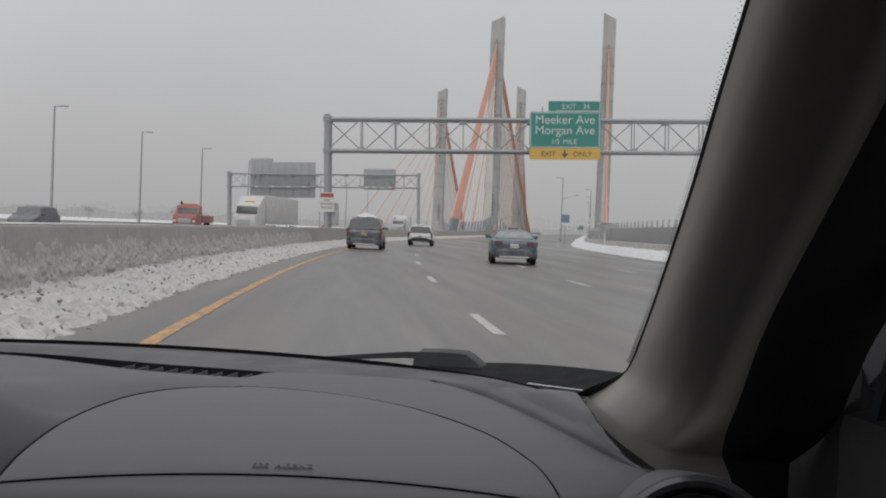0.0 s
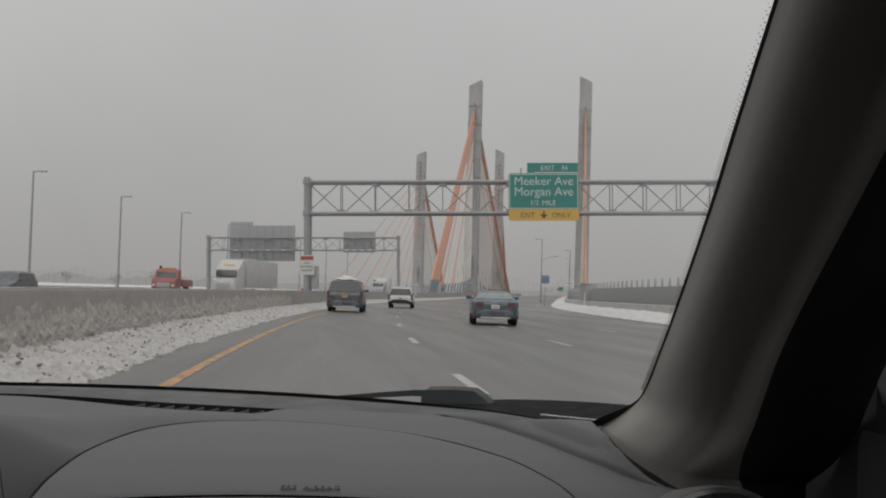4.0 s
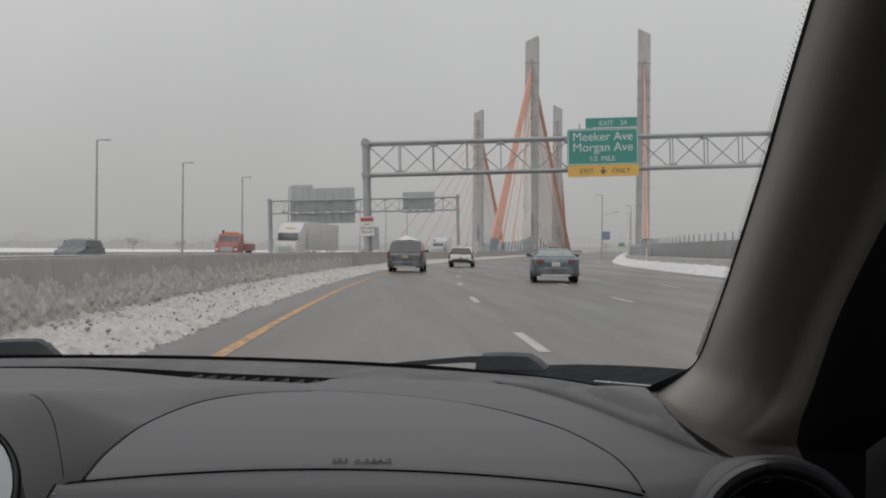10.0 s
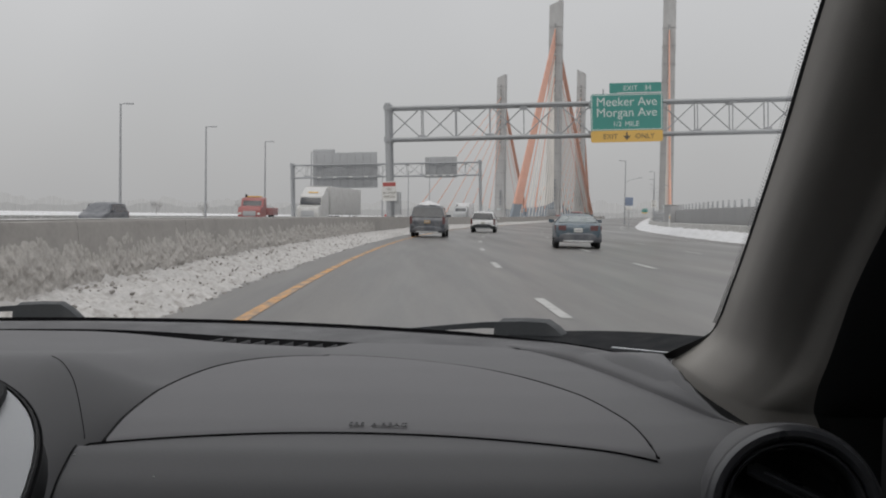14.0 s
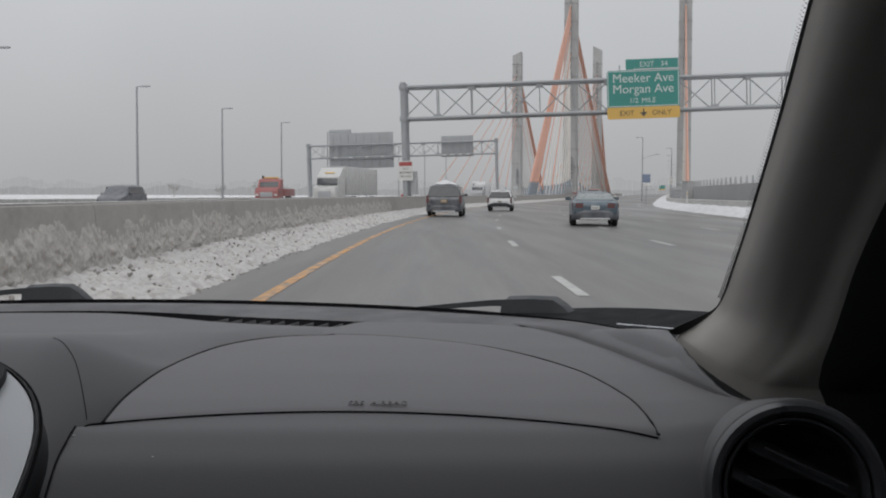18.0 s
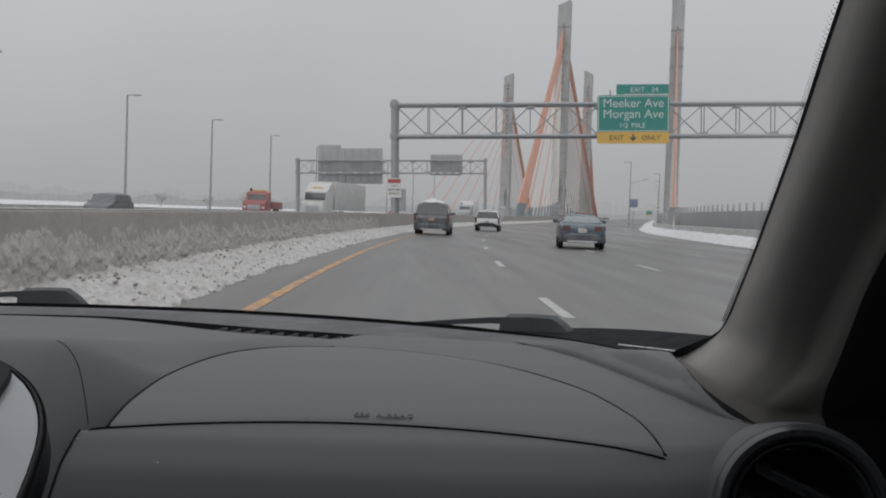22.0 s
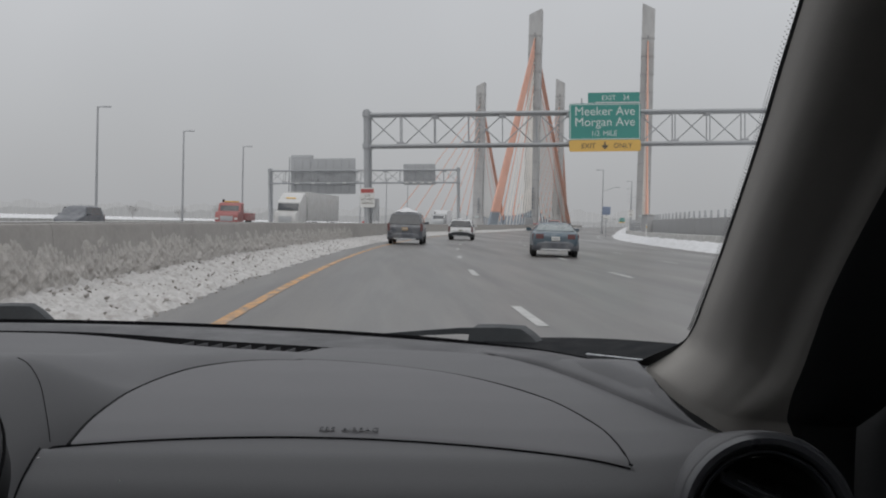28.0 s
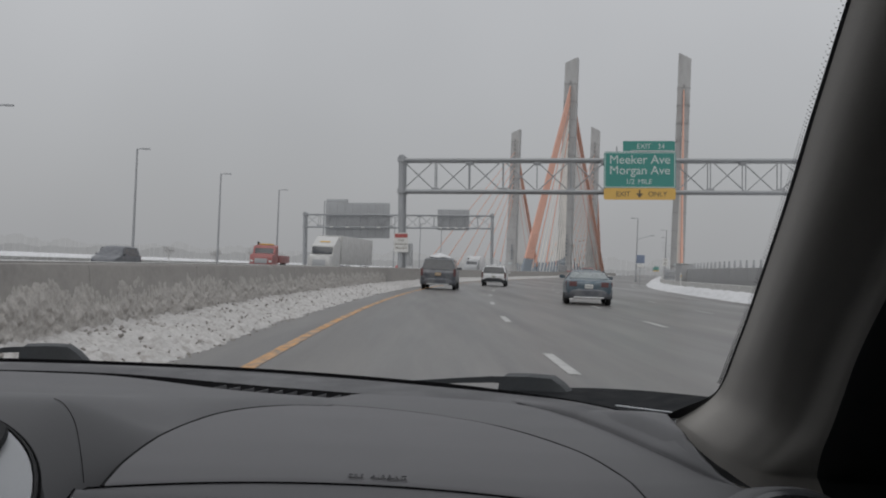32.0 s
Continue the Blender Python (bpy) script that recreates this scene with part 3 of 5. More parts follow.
for k in (-1.7, -0.35, 1.0):
    bm = bmesh.new()
    half = math.sqrt(0.046 ** 2 - (k * 0.0175) ** 2) - 0.001
    box(bm, (0, 0, 0), (2 * half, 0.0026, 0.022), 0.001)
    bm.transform(VM @ Euler((0, 0, radians(-24))).to_matrix().to_4x4() @ Matrix.Translation((0, k * 0.0175, -0.016)) @ Euler((radians(28), 0, 0)).to_matrix().to_4x4())
    slat = part("slat", bm, M_RING, vent)
    bm = bmesh.new()
    box(bm, (0, 0, 0), (1.5 * half, 0.0014, 0.003), 0.0006)
    bm.transform(VM @ Euler((0, 0, radians(-24))).to_matrix().to_4x4() @ Matrix.Translation((0, k * 0.0175 + 0.001, -0.0058)))
    part("slat_edge", bm, M_RING, slat, "shiny front edge")

# pillar trim
EDGE = [(0.2666, 1.120, 1.030), (0.2808, 1.096, 1.0443), (0.2920, 1.0685, 1.0609), (0.2925, 1.038, 1.0792), (0.2885, 0.9974, 1.1035), (0.2808, 0.9254, 1.1468), (0.2628, 0.7849, 1.2311), (0.2474, 0.6827, 1.2924), (0.220, 0.49, 1.405), (0.195, 0.30, 1.500)]


def along(points, k):
    """A smooth curve through points, k from 0 to their count less one."""
    i = min(int(k), len(points) - 2)
    f = k - i
    p = [Vector(points[max(0, min(len(points) - 1, i + j))]) for j in (-1, 0, 1, 2)]
    return 0.5 * (2 * p[1] + (p[2] - p[0]) * f + (2 * p[0] - 5 * p[1] + 4 * p[2] - p[3]) * f * f + (3 * p[1] - p[0] - 3 * p[2] + p[3]) * f ** 3)


def edge_at(s):
    """The trim's edge on the glass, s from 0 at its foot to 1 at the roof."""
    return along(EDGE, s * (len(EDGE) - 1))


ACROSS = [(0, 0.0, 0.004), (-0.003, -0.030, 0), (-0.005, -0.062, 0), (-0.003, -0.092, 0), (0.006, -0.115, 0), (0.022, -0.126, 0), (0.036, -0.130, 0), (0.042, -0.142, 0), (0.047, -0.158, 0), (0.060, -0.168, 0), (0.090, -0.172, 0), (0.130, -0.180, 0)]


FOOT = [(0, 0, 0), (0.003, -0.022, -0.003), (0.0065, -0.048, -0.007), (0.0131, -0.075, -0.013), (0.022, -0.100, -0.020), (0.033, -0.117, -0.026), (0.0415, -0.127, -0.030), (0.050, -0.135, -0.031), (0.0614, -0.142, -0.031), (0.0758, -0.150, -0.031), (0.101, -0.165, -0.031), (0.147, -0.170, -0.031)]


def trim_point(s, c):
    p = edge_at(max(0.0, s))
    d = along(ACROSS, c)
    wide = 1.0 + 0.10 * (1 - ease(s, 0, 0.3))
    f = along(FOOT, c)
    top = Vector((d.x * wide, d.y * wide, d.z - d.y * 0.15))
    k = 1 - ease(s, -0.1, 0.60)
    q = p + top.lerp(f, k)
    return (q.x, q.y, q.z - 0.25 * max(0.0, -s))


def trim_end(s):
    """Where the trim ends at the black door seal."""
    return 8.2 + 1.8 * (1 - ease(s, -0.10, 0.25))


def gap_shade_point(y, k):
    """Black sheet as the shade between dashboard's edge and trim, widest beside the vent."""
    x = crease_x(y) + strip_w(y) + 0.003
    return (x + k * 0.018 * (1 - ease(y, 0.86, 0.99)), y, dash_z(x, y) + 0.0006 - 0.004 * k)


part("gap_shade", sheet(bmesh.new(), gap_shade_point, steps(0.855, 0.995, 28), steps(0, 1, 4)), M_SEAM, own_car, "black sheet as the shade between dashboard and pillar trim")
STATIONS = [-0.8, -0.3, -0.1] + steps(0, 1, 60)
part("pillar_trim", sheet(bmesh.new(), lambda s, c: trim_point(s, c * trim_end(s)), STATIONS, steps(0, 1, 40)), M_TRIM, own_car, "taupe fabric-textured windscreen pillar trim")
part("door_seal", sheet(bmesh.new(), lambda s, c: trim_point(s, trim_end(s) + c * (10.99 - trim_end(s))), STATIONS, steps(0, 1, 12)), M_BLACK, own_car, "black door seal beside the pillar")
bm = bmesh.new()
rows = []
for s in steps(0.02, 1, 50):
    p = edge_at(s)
    w = 0.0010 + 0.016 * (1 - ease(s, 0.06, 0.28))
    rows.append([p + Vector((0.001, -0.001, 0.0)), p + Vector((-w, 0.006, -0.001))])
loft(bm, rows, False, False)
screen = part("windscreen_band", bm, M_BLACK, own_car, "black printed band on the windscreen edge")
bm = bmesh.new()
for i in range(230):
    s = 0.32 + 0.68 * i / 230
    for j in range(2):
        p = edge_at(s + (0.0015 if j else 0)) + Vector((-0.0022 - 0.0017 * j, 0.006, -0.001))
        bmesh.ops.create_circle(bm, cap_ends=True, segments=6, radius=0.0006 - 0.00015 * j, matrix=Matrix.Translation(p) @ Euler((radians(60), 0, 0)).to_matrix().to_4x4())
part("band_dots", bm, M_BLACK, screen, "fine black dots")


# cowl and wipers outside the glass


def cowl_point(x, s):
    return (x, base_y(x) + 0.014 + 0.17 * s, 1.014 - 0.035 * s)


part("cowl", sheet(bmesh.new(), cowl_point, steps(CX - 0.72, CX + 0.70, 60), steps(0, 1, 6)), M_COWL, own_car, "black plastic cowl below the glass")
part("cowl_corner", sheet(bmesh.new(), lambda u, s: Vector((0.10 + 0.165 * u, base_y(0.10 + 0.165 * u) + 0.0135, 1.0215)).lerp(Vector((0.150 + 0.200 * u, 1.42 - 0.20 * u * u, 1.024 + 0.018 * u)), s), steps(0, 1, 16), steps(0, 1, 6)), M_COWL, own_car, "black cowl corner below the glass")
part("corner_seal", box(bmesh.new(), (0.277, 1.150, 1.012), (0.07, 0.03, 0.022), 0.004), M_BLACK, own_car, "black seal in the windscreen corner")
bm = bmesh.new()
box(bm, (0.241, 1.135, 1.0375), (0.076, 0.003, 0.0012), 0.0004, Euler((0, 0, radians(-40))).to_matrix())
part("cowl_strip", bm, M_STRIP, own_car, "pale metal strip in the windscreen corner")


def wiper(at, along, scale):
    bm = bmesh.new()
    m = Matrix.Translation(at) @ Euler((0, 0, radians(along))).to_matrix().to_4x4() @ Matrix.Diagonal((scale, scale, scale, 1))
    loft(bm, [[m @ Vector(p) for p in ((x, -0.014, 0.0), (x, 0.014, 0.0), (x, 0.012, h), (x, 0.004, h + 0.003), (x, -0.010, h))] for x, h in ((-0.045, 0.014), (-0.040, 0.019), (-0.010, 0.021), (0.018, 0.021), (0.030, 0.014), (0.043, 0.002))])
    w = part("wiper", bm, M_RUBBER, own_car, "black windscreen wiper parked below the glass")
    bm = bmesh.new()
    loft(bm, [[m @ Vector(p) for p in ((x, -0.004, z), (x, 0.004, z), (x, 0.003, z + h), (x, -0.003, z + h))] for x, z, h in ((-0.03, 0.011, 0.008), (-0.06, 0.010, 0.007), (-0.10, 0.006, 0.006), (-0.16, -0.002, 0.006), (-0.40, -0.04, 0.005))])
    part("wiper_arm", bm, M_RUBBER, w)
    return w


wiper((0.156, 1.402, 1.0175), -27, 1.12)
wiper((-0.525, 1.603, 1.016), -3, 1.1)

# door, roof and the rest of the shell that closes the cabin


def solid(name, c, size, material, label="", bevel=0.01, turn=None):
    return part(name, box(bmesh.new(), c, size, bevel, turn), material, own_car, label)


bm = bmesh.new()
loft(bm, [[(0.40, 1.04, z), (0.425, 0.94, z), (0.435, 0.865, z), (0.48, 0.865, z), (0.47, 1.06, z)] for z in (0.60, 1.02, 1.10)] + [[(0.41, 0.82, 1.22), (0.42, 0.77, 1.22), (0.425, 0.74, 1.22), (0.46, 0.74, 1.22), (0.45, 0.86, 1.22)], [(0.35, 0.50, 1.40), (0.37, 0.44, 1.40), (0.38, 0.40, 1.40), (0.42, 0.40, 1.40), (0.40, 0.55, 1.40)]])
door = part("passenger_door", bm, M_BLACK, own_car, "black front corner of the passenger door")
solid("door_panel", (0.425, -0.05, 0.70), (0.04, 1.80, 0.74), M_BLACK, "dark door panel", 0.02)
bm = bmesh.new()
tube(bm, [(0.425, 0.815, 0.98), (0.425, 0.81, 1.06), (0.40, 0.70, 1.20), (0.365, 0.45, 1.37)], 0.011, 8)
part("window_seal", bm, M_RUBBER, door, "black window seal")
solid("door_panel", (-1.225, -0.05, 0.70), (0.04, 1.80, 0.74), M_BLACK, "dark door panel", 0.02)
# unseen panel added over the passenger window to keep side light out
solid("window_light_block", (0.455, -0.20, 1.27), (0.04, 1.30, 0.50), M_BLACK, "", 0.02)
pane = solid("driver_window", (-1.255, -0.02, 1.265), (0.005, 1.06, 0.40), M_GLASS, "clear driver's side window", 0.0)
pane.visible_shadow = False
solid("window_rail", (-1.255, -0.02, 1.49), (0.03, 1.10, 0.045), M_BLACK, "", 0.01)
solid("roof", (CX, -0.40, 1.53), (1.68, 1.84, 0.04), M_HEAD, "grey roof lining", 0.015)
# unseen panels added over the rear windows, to darken the cabin
solid("rear_light_block", (CX, -1.55, 0.90), (1.66, 0.06, 1.25), M_BLACK, "", 0.02)
solid("rear_side_light_block", (0.45, -1.05, 1.24), (0.04, 0.95, 0.56), M_BLACK, "", 0.02)
pane = solid("rear_side_window", (-1.255, -1.03, 1.265), (0.005, 0.68, 0.40), M_GLASS, "clear rear side window", 0.0)
pane.visible_shadow = False
solid("window_rail", (-1.255, -1.03, 1.49), (0.03, 0.80, 0.045), M_BLACK, "", 0.01)
solid("cabin_floor", (CX, 0.0, 0.30), (1.66, 3.1, 0.05), M_SEAT, "", 0.02)
for x, y in ((0.45, -0.62), (-1.25, -0.62), (0.42, -1.45), (-1.22, -1.45)):
    solid("side_pillar", (x, y, 1.25), (0.06, 0.14, 0.58), M_HEAD, "", 0.02)
part("driver_pillar_trim", sheet(bmesh.new(), lambda s, c: (2 * CX - trim_point(s, c)[0], trim_point(s, c)[1], trim_point(s, c)[2]), steps(0, 1, 20), steps(0, 10.99, 11)), M_TRIM, own_car)
solid("front_seat", (0.0, -0.35, 0.85), (0.50, 0.16, 0.68), M_SEAT, "", 0.06)
solid("front_seat", (-0.80, -0.35, 0.85), (0.50, 0.16, 0.68), M_SEAT, "", 0.06)
# outer skin
WHEELS = (1.72, -0.88)


def sill(y):
    """Lower edge of the side, cut out over the wheels."""
    return max([0.24] + [0.31 + math.sqrt(max(0.0, 0.36 ** 2 - (y - w) ** 2)) for w in WHEELS if abs(y - w) < 0.36])


def waist(y):
    """Upper edge of the side: bonnet line, then the windows' sill."""
    return 0.66 + 0.27 * ease(y, 2.46, 1.50) + 0.07 * ease(y, 1.30, 1.0) if y > 1.0 else 1.0 + 0.04 * ease(y, 1.0, -1.4)


def half(y):
    return 0.89 - 0.12 * ease(y, 1.6, 2.5) - 0.05 * ease(y, -1.0, -1.68)


SIDE_Y = steps(-1.66, 2.46, 120)
for s in (-1, 1):
    bm = sheet(bmesh.new(), lambda y, k: (CX + s * (half(y) - 0.05 * k ** 6 - 0.03 * (1 - k) ** 4), y, sill(y) + (waist(y) - sill(y)) * k), SIDE_Y, [0, 0.06, 0.2, 0.4, 0.6, 0.8, 0.93, 1.0])
    side = part("body_side", bm, M_CARPAINT, own_car, "grey painted body side")
    part("door_handle", box(bmesh.new(), (CX + s * 0.885, -0.02, 0.86), (0.03, 0.20, 0.035), 0.01), M_CARPAINT, side)
    for y in (0.98, -0.10, -0.95):
        part("door_gap", box(bmesh.new(), (CX + s * (half(y) - 0.001), y, 0.66), (0.008, 0.006, 0.62), 0.0), M_SEAM, side)
    bm = bmesh.new()
    loft(bm, [[Vector((CX + s * (0.98 + 0.10 * a), 0.80 + 0.05 * b * (1 - 0.3 * a * a), 1.07 + 0.07 * c * (1 - 0.25 * a * a))) for b, c in ((-1, -1), (-1, 1), (0.3, 1), (1, 0.4), (1, -0.6), (0.3, -1))] for a in (-1, -0.6, 0, 0.6, 1)])
    mirror = part("wing_mirror", bm, M_CARPAINT, own_car, "grey wing mirror")
    part("mirror_arm", box(bmesh.new(), (CX + s * 0.88, 0.82, 1.01), (0.10, 0.05, 0.05), 0.012), M_BLACK, mirror)
    bm = bmesh.new()
    loft(bm, [[(CX + s * (0.62 + 0.13 * a), 2.36 + 0.10 * b - 0.14 * a * a * (a > 0), z) for b, z in ((-1, 0.60), (1, 0.60), (0.7, 0.72), (-0.2, 0.80), (-1, 0.76))] for a in (-1, -0.3, 0.4, 1)])
    part("headlight", bm, M_SILVER, own_car, "clear headlight")
    part("rear_lamp", box(bmesh.new(), (CX + s * 0.72, -1.66, 0.98), (0.14, 0.10, 0.42), 0.03), M_LAMP, own_car, "red rear lamp")
    bm = bmesh.new()
    tube(bm, [(CX + s * 0.865, 1.02, 1.01), (CX + s * 0.865, 0.66, 1.25), (CX + s * 0.86, 0.32, 1.50), (CX + s * 0.86, -0.60, 1.545), (CX + s * 0.85, -1.50, 1.49), (CX + s * 0.82, -1.66, 1.05)], 0.035, 8)
    part("roof_rail", bm, M_CARPAINT, own_car)
bm = sheet(bmesh.new(), lambda u, y: (CX + u * (half(y) - 0.05), y, waist(y) + 0.045 * (1 - u * u) - 0.01), steps(-1, 1, 16), steps(1.58, 2.46, 14))
part("bonnet", bm, M_CARPAINT, own_car, "grey painted bonnet")
bm = sheet(bmesh.new(), lambda u, k: (CX + u * 0.76, 2.46 + 0.06 * math.sin(math.pi * k) * (1 - 0.5 * u * u) - 0.08 * u * u, 0.24 + 0.47 * k), steps(-1, 1, 12), steps(0, 1, 8))
bumper = part("front_bumper", bm, M_CARPAINT, own_car, "grey front bumper")
part("grille", box(bmesh.new(), (CX, 2.50, 0.42), (0.80, 0.05, 0.16), 0.02), M_BLACK, bumper)
bm = sheet(bmesh.new(), lambda u, k: (CX + u * (0.80 - 0.12 * k), -1.66 - 0.05 * math.sin(math.pi * k) + 0.20 * max(0.0, k - 0.55), 0.26 + 1.28 * k), steps(-1, 1, 10), steps(0, 1, 12))
part("tailgate", bm, M_CARPAINT, own_car, "grey tailgate")
bm = sheet(bmesh.new(), lambda u, k: (CX + u * (0.85 + 0.02 * math.sin(math.pi * k)), 0.53 - 2.11 * k, 1.552 + 0.030 * math.sin(math.pi * (0.1 + 0.8 * k)) * (1 - 0.6 * u * u)), steps(-1, 1, 12), steps(0, 1, 14))
part("roof_skin", bm, M_CARPAINT, own_car, "grey painted roof")
for x in (CX - 0.74, CX + 0.74):
    for y in WHEELS:
        m = Matrix.Translation((x, y, 0.31)) @ Euler((0, radians(90), 0)).to_matrix().to_4x4()
        w = part("wheel", revolve(bmesh.new(), [(0.20, -0.09), (0.28, -0.09), (0.305, -0.06), (0.31, 0.0), (0.305, 0.06), (0.28, 0.09), (0.20, 0.09)], m, 28), M_TYRE, own_car)
        part("rim", revolve(bmesh.new(), [(0.0, -0.07), (0.06, -0.075), (0.17, -0.06), (0.205, -0.085), (0.205, 0.085), (0.17, 0.06), (0.06, 0.075), (0.0, 0.07)], m, 24), M_RIM, w)

# ---- road and ground ----


def bend(y):
    """How far the road has turned to the right at y metres ahead: a long curve, then straight on over the bridge."""
    return 0.0008 * max(0.0, y - 10) ** 2 if y < 147 else 15.015 + 0.2192 * (y - 147)


def heading(y):
    return math.atan2(bend(y + 0.5) - bend(y - 0.5), 1.0)


def on(x, y, z=0.0):
    """A place x metres to the right of the driving lane's middle, y ahead along the road."""
    a = heading(y)
    return Vector((bend(y) + x * math.cos(a), y - x * math.sin(a), z + 0.010 * max(0.0, bend(y) + x) * ease(y, 100, 220)))


ALONG = steps(-120, -20, 10) + steps(-15, 60, 50) + steps(64, 200, 34) + steps(208, 1100, 60)


def ribbon(xs, ys, z=0.0, fn=None):
    return sheet(bmesh.new(), lambda x, y: on(x, y, z if fn is None else fn(x, y)), xs, ys)


structure("ground", sheet(bmesh.new(), lambda x, y: (x, y, -0.29), [-2600, -600, -200, -60, 0, 60, 200, 600, 2600], [-2600, -600, -200, 0, 200, 600, 2600]), M_GROUND, "snow-streaked grey ground beside the motorway", "ground", False)
structure("road", ribbon([-4.6, -2, 0, 2, 4, 6, 8, 10, 12, 14, 16.7], ALONG), M_ROAD, "wet grey motorway lanes with standing water", "road", False)
structure("opposite_road", ribbon([-28, -24, -20, -16, -13.0], ALONG, -0.004), M_ROAD2, "slushy opposite carriageway with snow streaks", "road", False)


def mark(x, y0, y1, w, material, label):
    n = max(1, int((y1 - y0) / 3))
    return structure("lane_marking", ribbon([x - w / 2, x + w / 2], steps(y0, y1, n), 0.005), material, label, "road marking", False)


for y in range(-60, 150, 15):
    mark(-1.87, y, y + 15, 0.16, M_YELLOW, "worn yellow edge line along the snow bank")
for lane, shift in ((1.80, 0.5), (5.50, 1.2), (9.20, 0.7)):
    for k in range(-8, 18):
        y = shift + 12.2 * k
        mark(lane, y, y + 3.05, 0.15, M_WHITE, "worn white lane dash on wet asphalt")
for y in range(-60, 150, 30):
    mark(13.0, y, y + 30, 0.15, M_WHITE, "white edge line beside the snow bank")


def rough(x, y, s, k=4):
    return noise.fractal(Vector((x * s, y * s, 0.3 * s)), 0.7, 2.1, k)


def bank_left(x, y):
    """Ploughed snow that leans on the median barrier, with a ragged edge."""
    foot = -2.66 + 0.16 * rough(0, y, 0.9) + 0.07 * rough(5, y, 4.0)
    k = ease(-x, -foot, 3.95)
    lumps = 0.09 * abs(rough(x, y, 2.4)) + 0.10 * abs(rough(x + 9, y, 6.0, 3))
    return -0.02 + (0.22 * k + lumps * ease(k, 0.0, 0.12)) if k > 0 else -0.03


BANK_Y = steps(2.0, 30, 300) + steps(30.15, 60, 150) + steps(60.6, 140, 120) + steps(142, 420, 70)
structure("snow_bank", ribbon(steps(-4.05, -2.35, 30), steps(-60, 1.5, 80) + BANK_Y, 0, bank_left), M_SNOW, "dirty ploughed snow heaped along the median barrier", "snow", "soft", "stuff")


def bank_right(x, y):
    foot = 14.55 + 0.25 * rough(0, y + 50, 0.5)
    k = ease(x, foot, foot + 1.1)
    return -0.02 + (0.42 * k + 0.14 * abs(rough(x, y, 1.6)) * ease(k, 0, 0.15)) if k > 0 else -0.03


structure("snow_bank", ribbon(steps(14.0, 16.42, 18), steps(-60, 10, 30) + steps(11, 120, 200) + steps(122, 460, 80), 0, bank_right), M_SNOWCLEAN, "white ploughed snow along the outer parapet", "snow", "soft", "stuff")

# lumps of frozen slush thrown on the bank
bm = bmesh.new()
rng = random.Random(5)
for i in range(1100):
    y = 5 + 45 * rng.random() ** 1.5
    x = -2.66 - 1.34 * rng.random() ** 0.9
    r = rng.uniform(0.008, 0.030)
    p = on(x, y, max(0.0, bank_left(x, y)) + r * 0.15)
    made = bmesh.ops.create_icosphere(bm, subdivisions=1, radius=r, matrix=Matrix.Translation(p) @ Euler((rng.random() * 6, rng.random() * 6, 0)).to_matrix().to_4x4() @ Matrix.Diagonal((1.3, 0.9, rng.uniform(0.35, 0.7), 1)))
    for v in made["verts"]:
        v.co += Vector((rng.uniform(-1, 1), rng.uniform(-1, 1), rng.uniform(-1, 1))) * r * 0.25
structure("slush_lumps", bm, M_SLUSH, "frozen grey slush lumps on the snow bank", "snow", False, "stuff")

# median barrier in cast lengths, with spattered faces
BAR_L = [(-4.02, -0.05), (-4.02, 0.08), (-4.10, 0.28), (-4.17, 0.98), (-4.19, 1.035), (-4.23, 1.06), (-4.42, 1.06), (-4.46, 1.035), (-4.48, 0.98), (-4.55, 0.28), (-4.63, 0.08), (-4.63, -0.05)]
BAR_R = [(16.35, -0.05), (16.35, 0.30), (16.42, 0.82), (16.46, 0.85), (16.66, 0.85), (16.70, 0.82), (16.78, 0.2), (16.78, -0.05)]


def barrier(name, profile, y0, y1, material, owner):
    bm = bmesh.new()
    n = max(2, int((y1 - y0) / 2))
    loft(bm, [[on(x, y, z) for x, z in profile] for y in steps(y0 + 0.006, y1 - 0.006, n)])
    return part(name, bm, material, owner)


median = thing("median_barrier", "slush-spattered concrete median barrier beside the snow bank", "barrier", "", "structure")
y = -90.0
while y < 470:
    step = 6.1 if y < 120 else 24.4
    barrier("barrier_length", BAR_L, y, y + step, M_BARRIER, median)
    bm = bmesh.new()
    loft(bm, [[on(x, yy, z) for x, z in ((-4.215, 1.062), (-4.235, 1.068), (-4.415, 1.068), (-4.435, 1.062))] for yy in steps(y + 0.01, y + step - 0.01, 4)])
    part("barrier_cap", bm, M_CAP, median, "wet paler barrier top")
    y += step
# crust of frozen spray on the barrier's face, thick and ragged in its lower half


def face_x(z):
    return -4.02 - 0.08 * (z - 0.08) / 0.20 if z < 0.28 else -4.10 - 0.07 * (z - 0.28) / 0.70


def crust_point(y, z):
    n = noise.fractal(Vector((y * 1.7, z * 2.6, 1.7)), 0.75, 2.1, 5)
    m = noise.fractal(Vector((y * 10.0, z * 8.0, 4.1)), 0.7, 2.1, 3)
    tall = 1 - ease(z, 0.30 + 0.20 * n, 0.88 + 0.12 * n)
    clump = ease(n + 0.2 * m, -0.25, 0.25) * 0.028 + 0.048 * max(0.0, m + 0.1)
    return on(face_x(z) - 0.004 + (0.010 + clump) * tall, y, z)


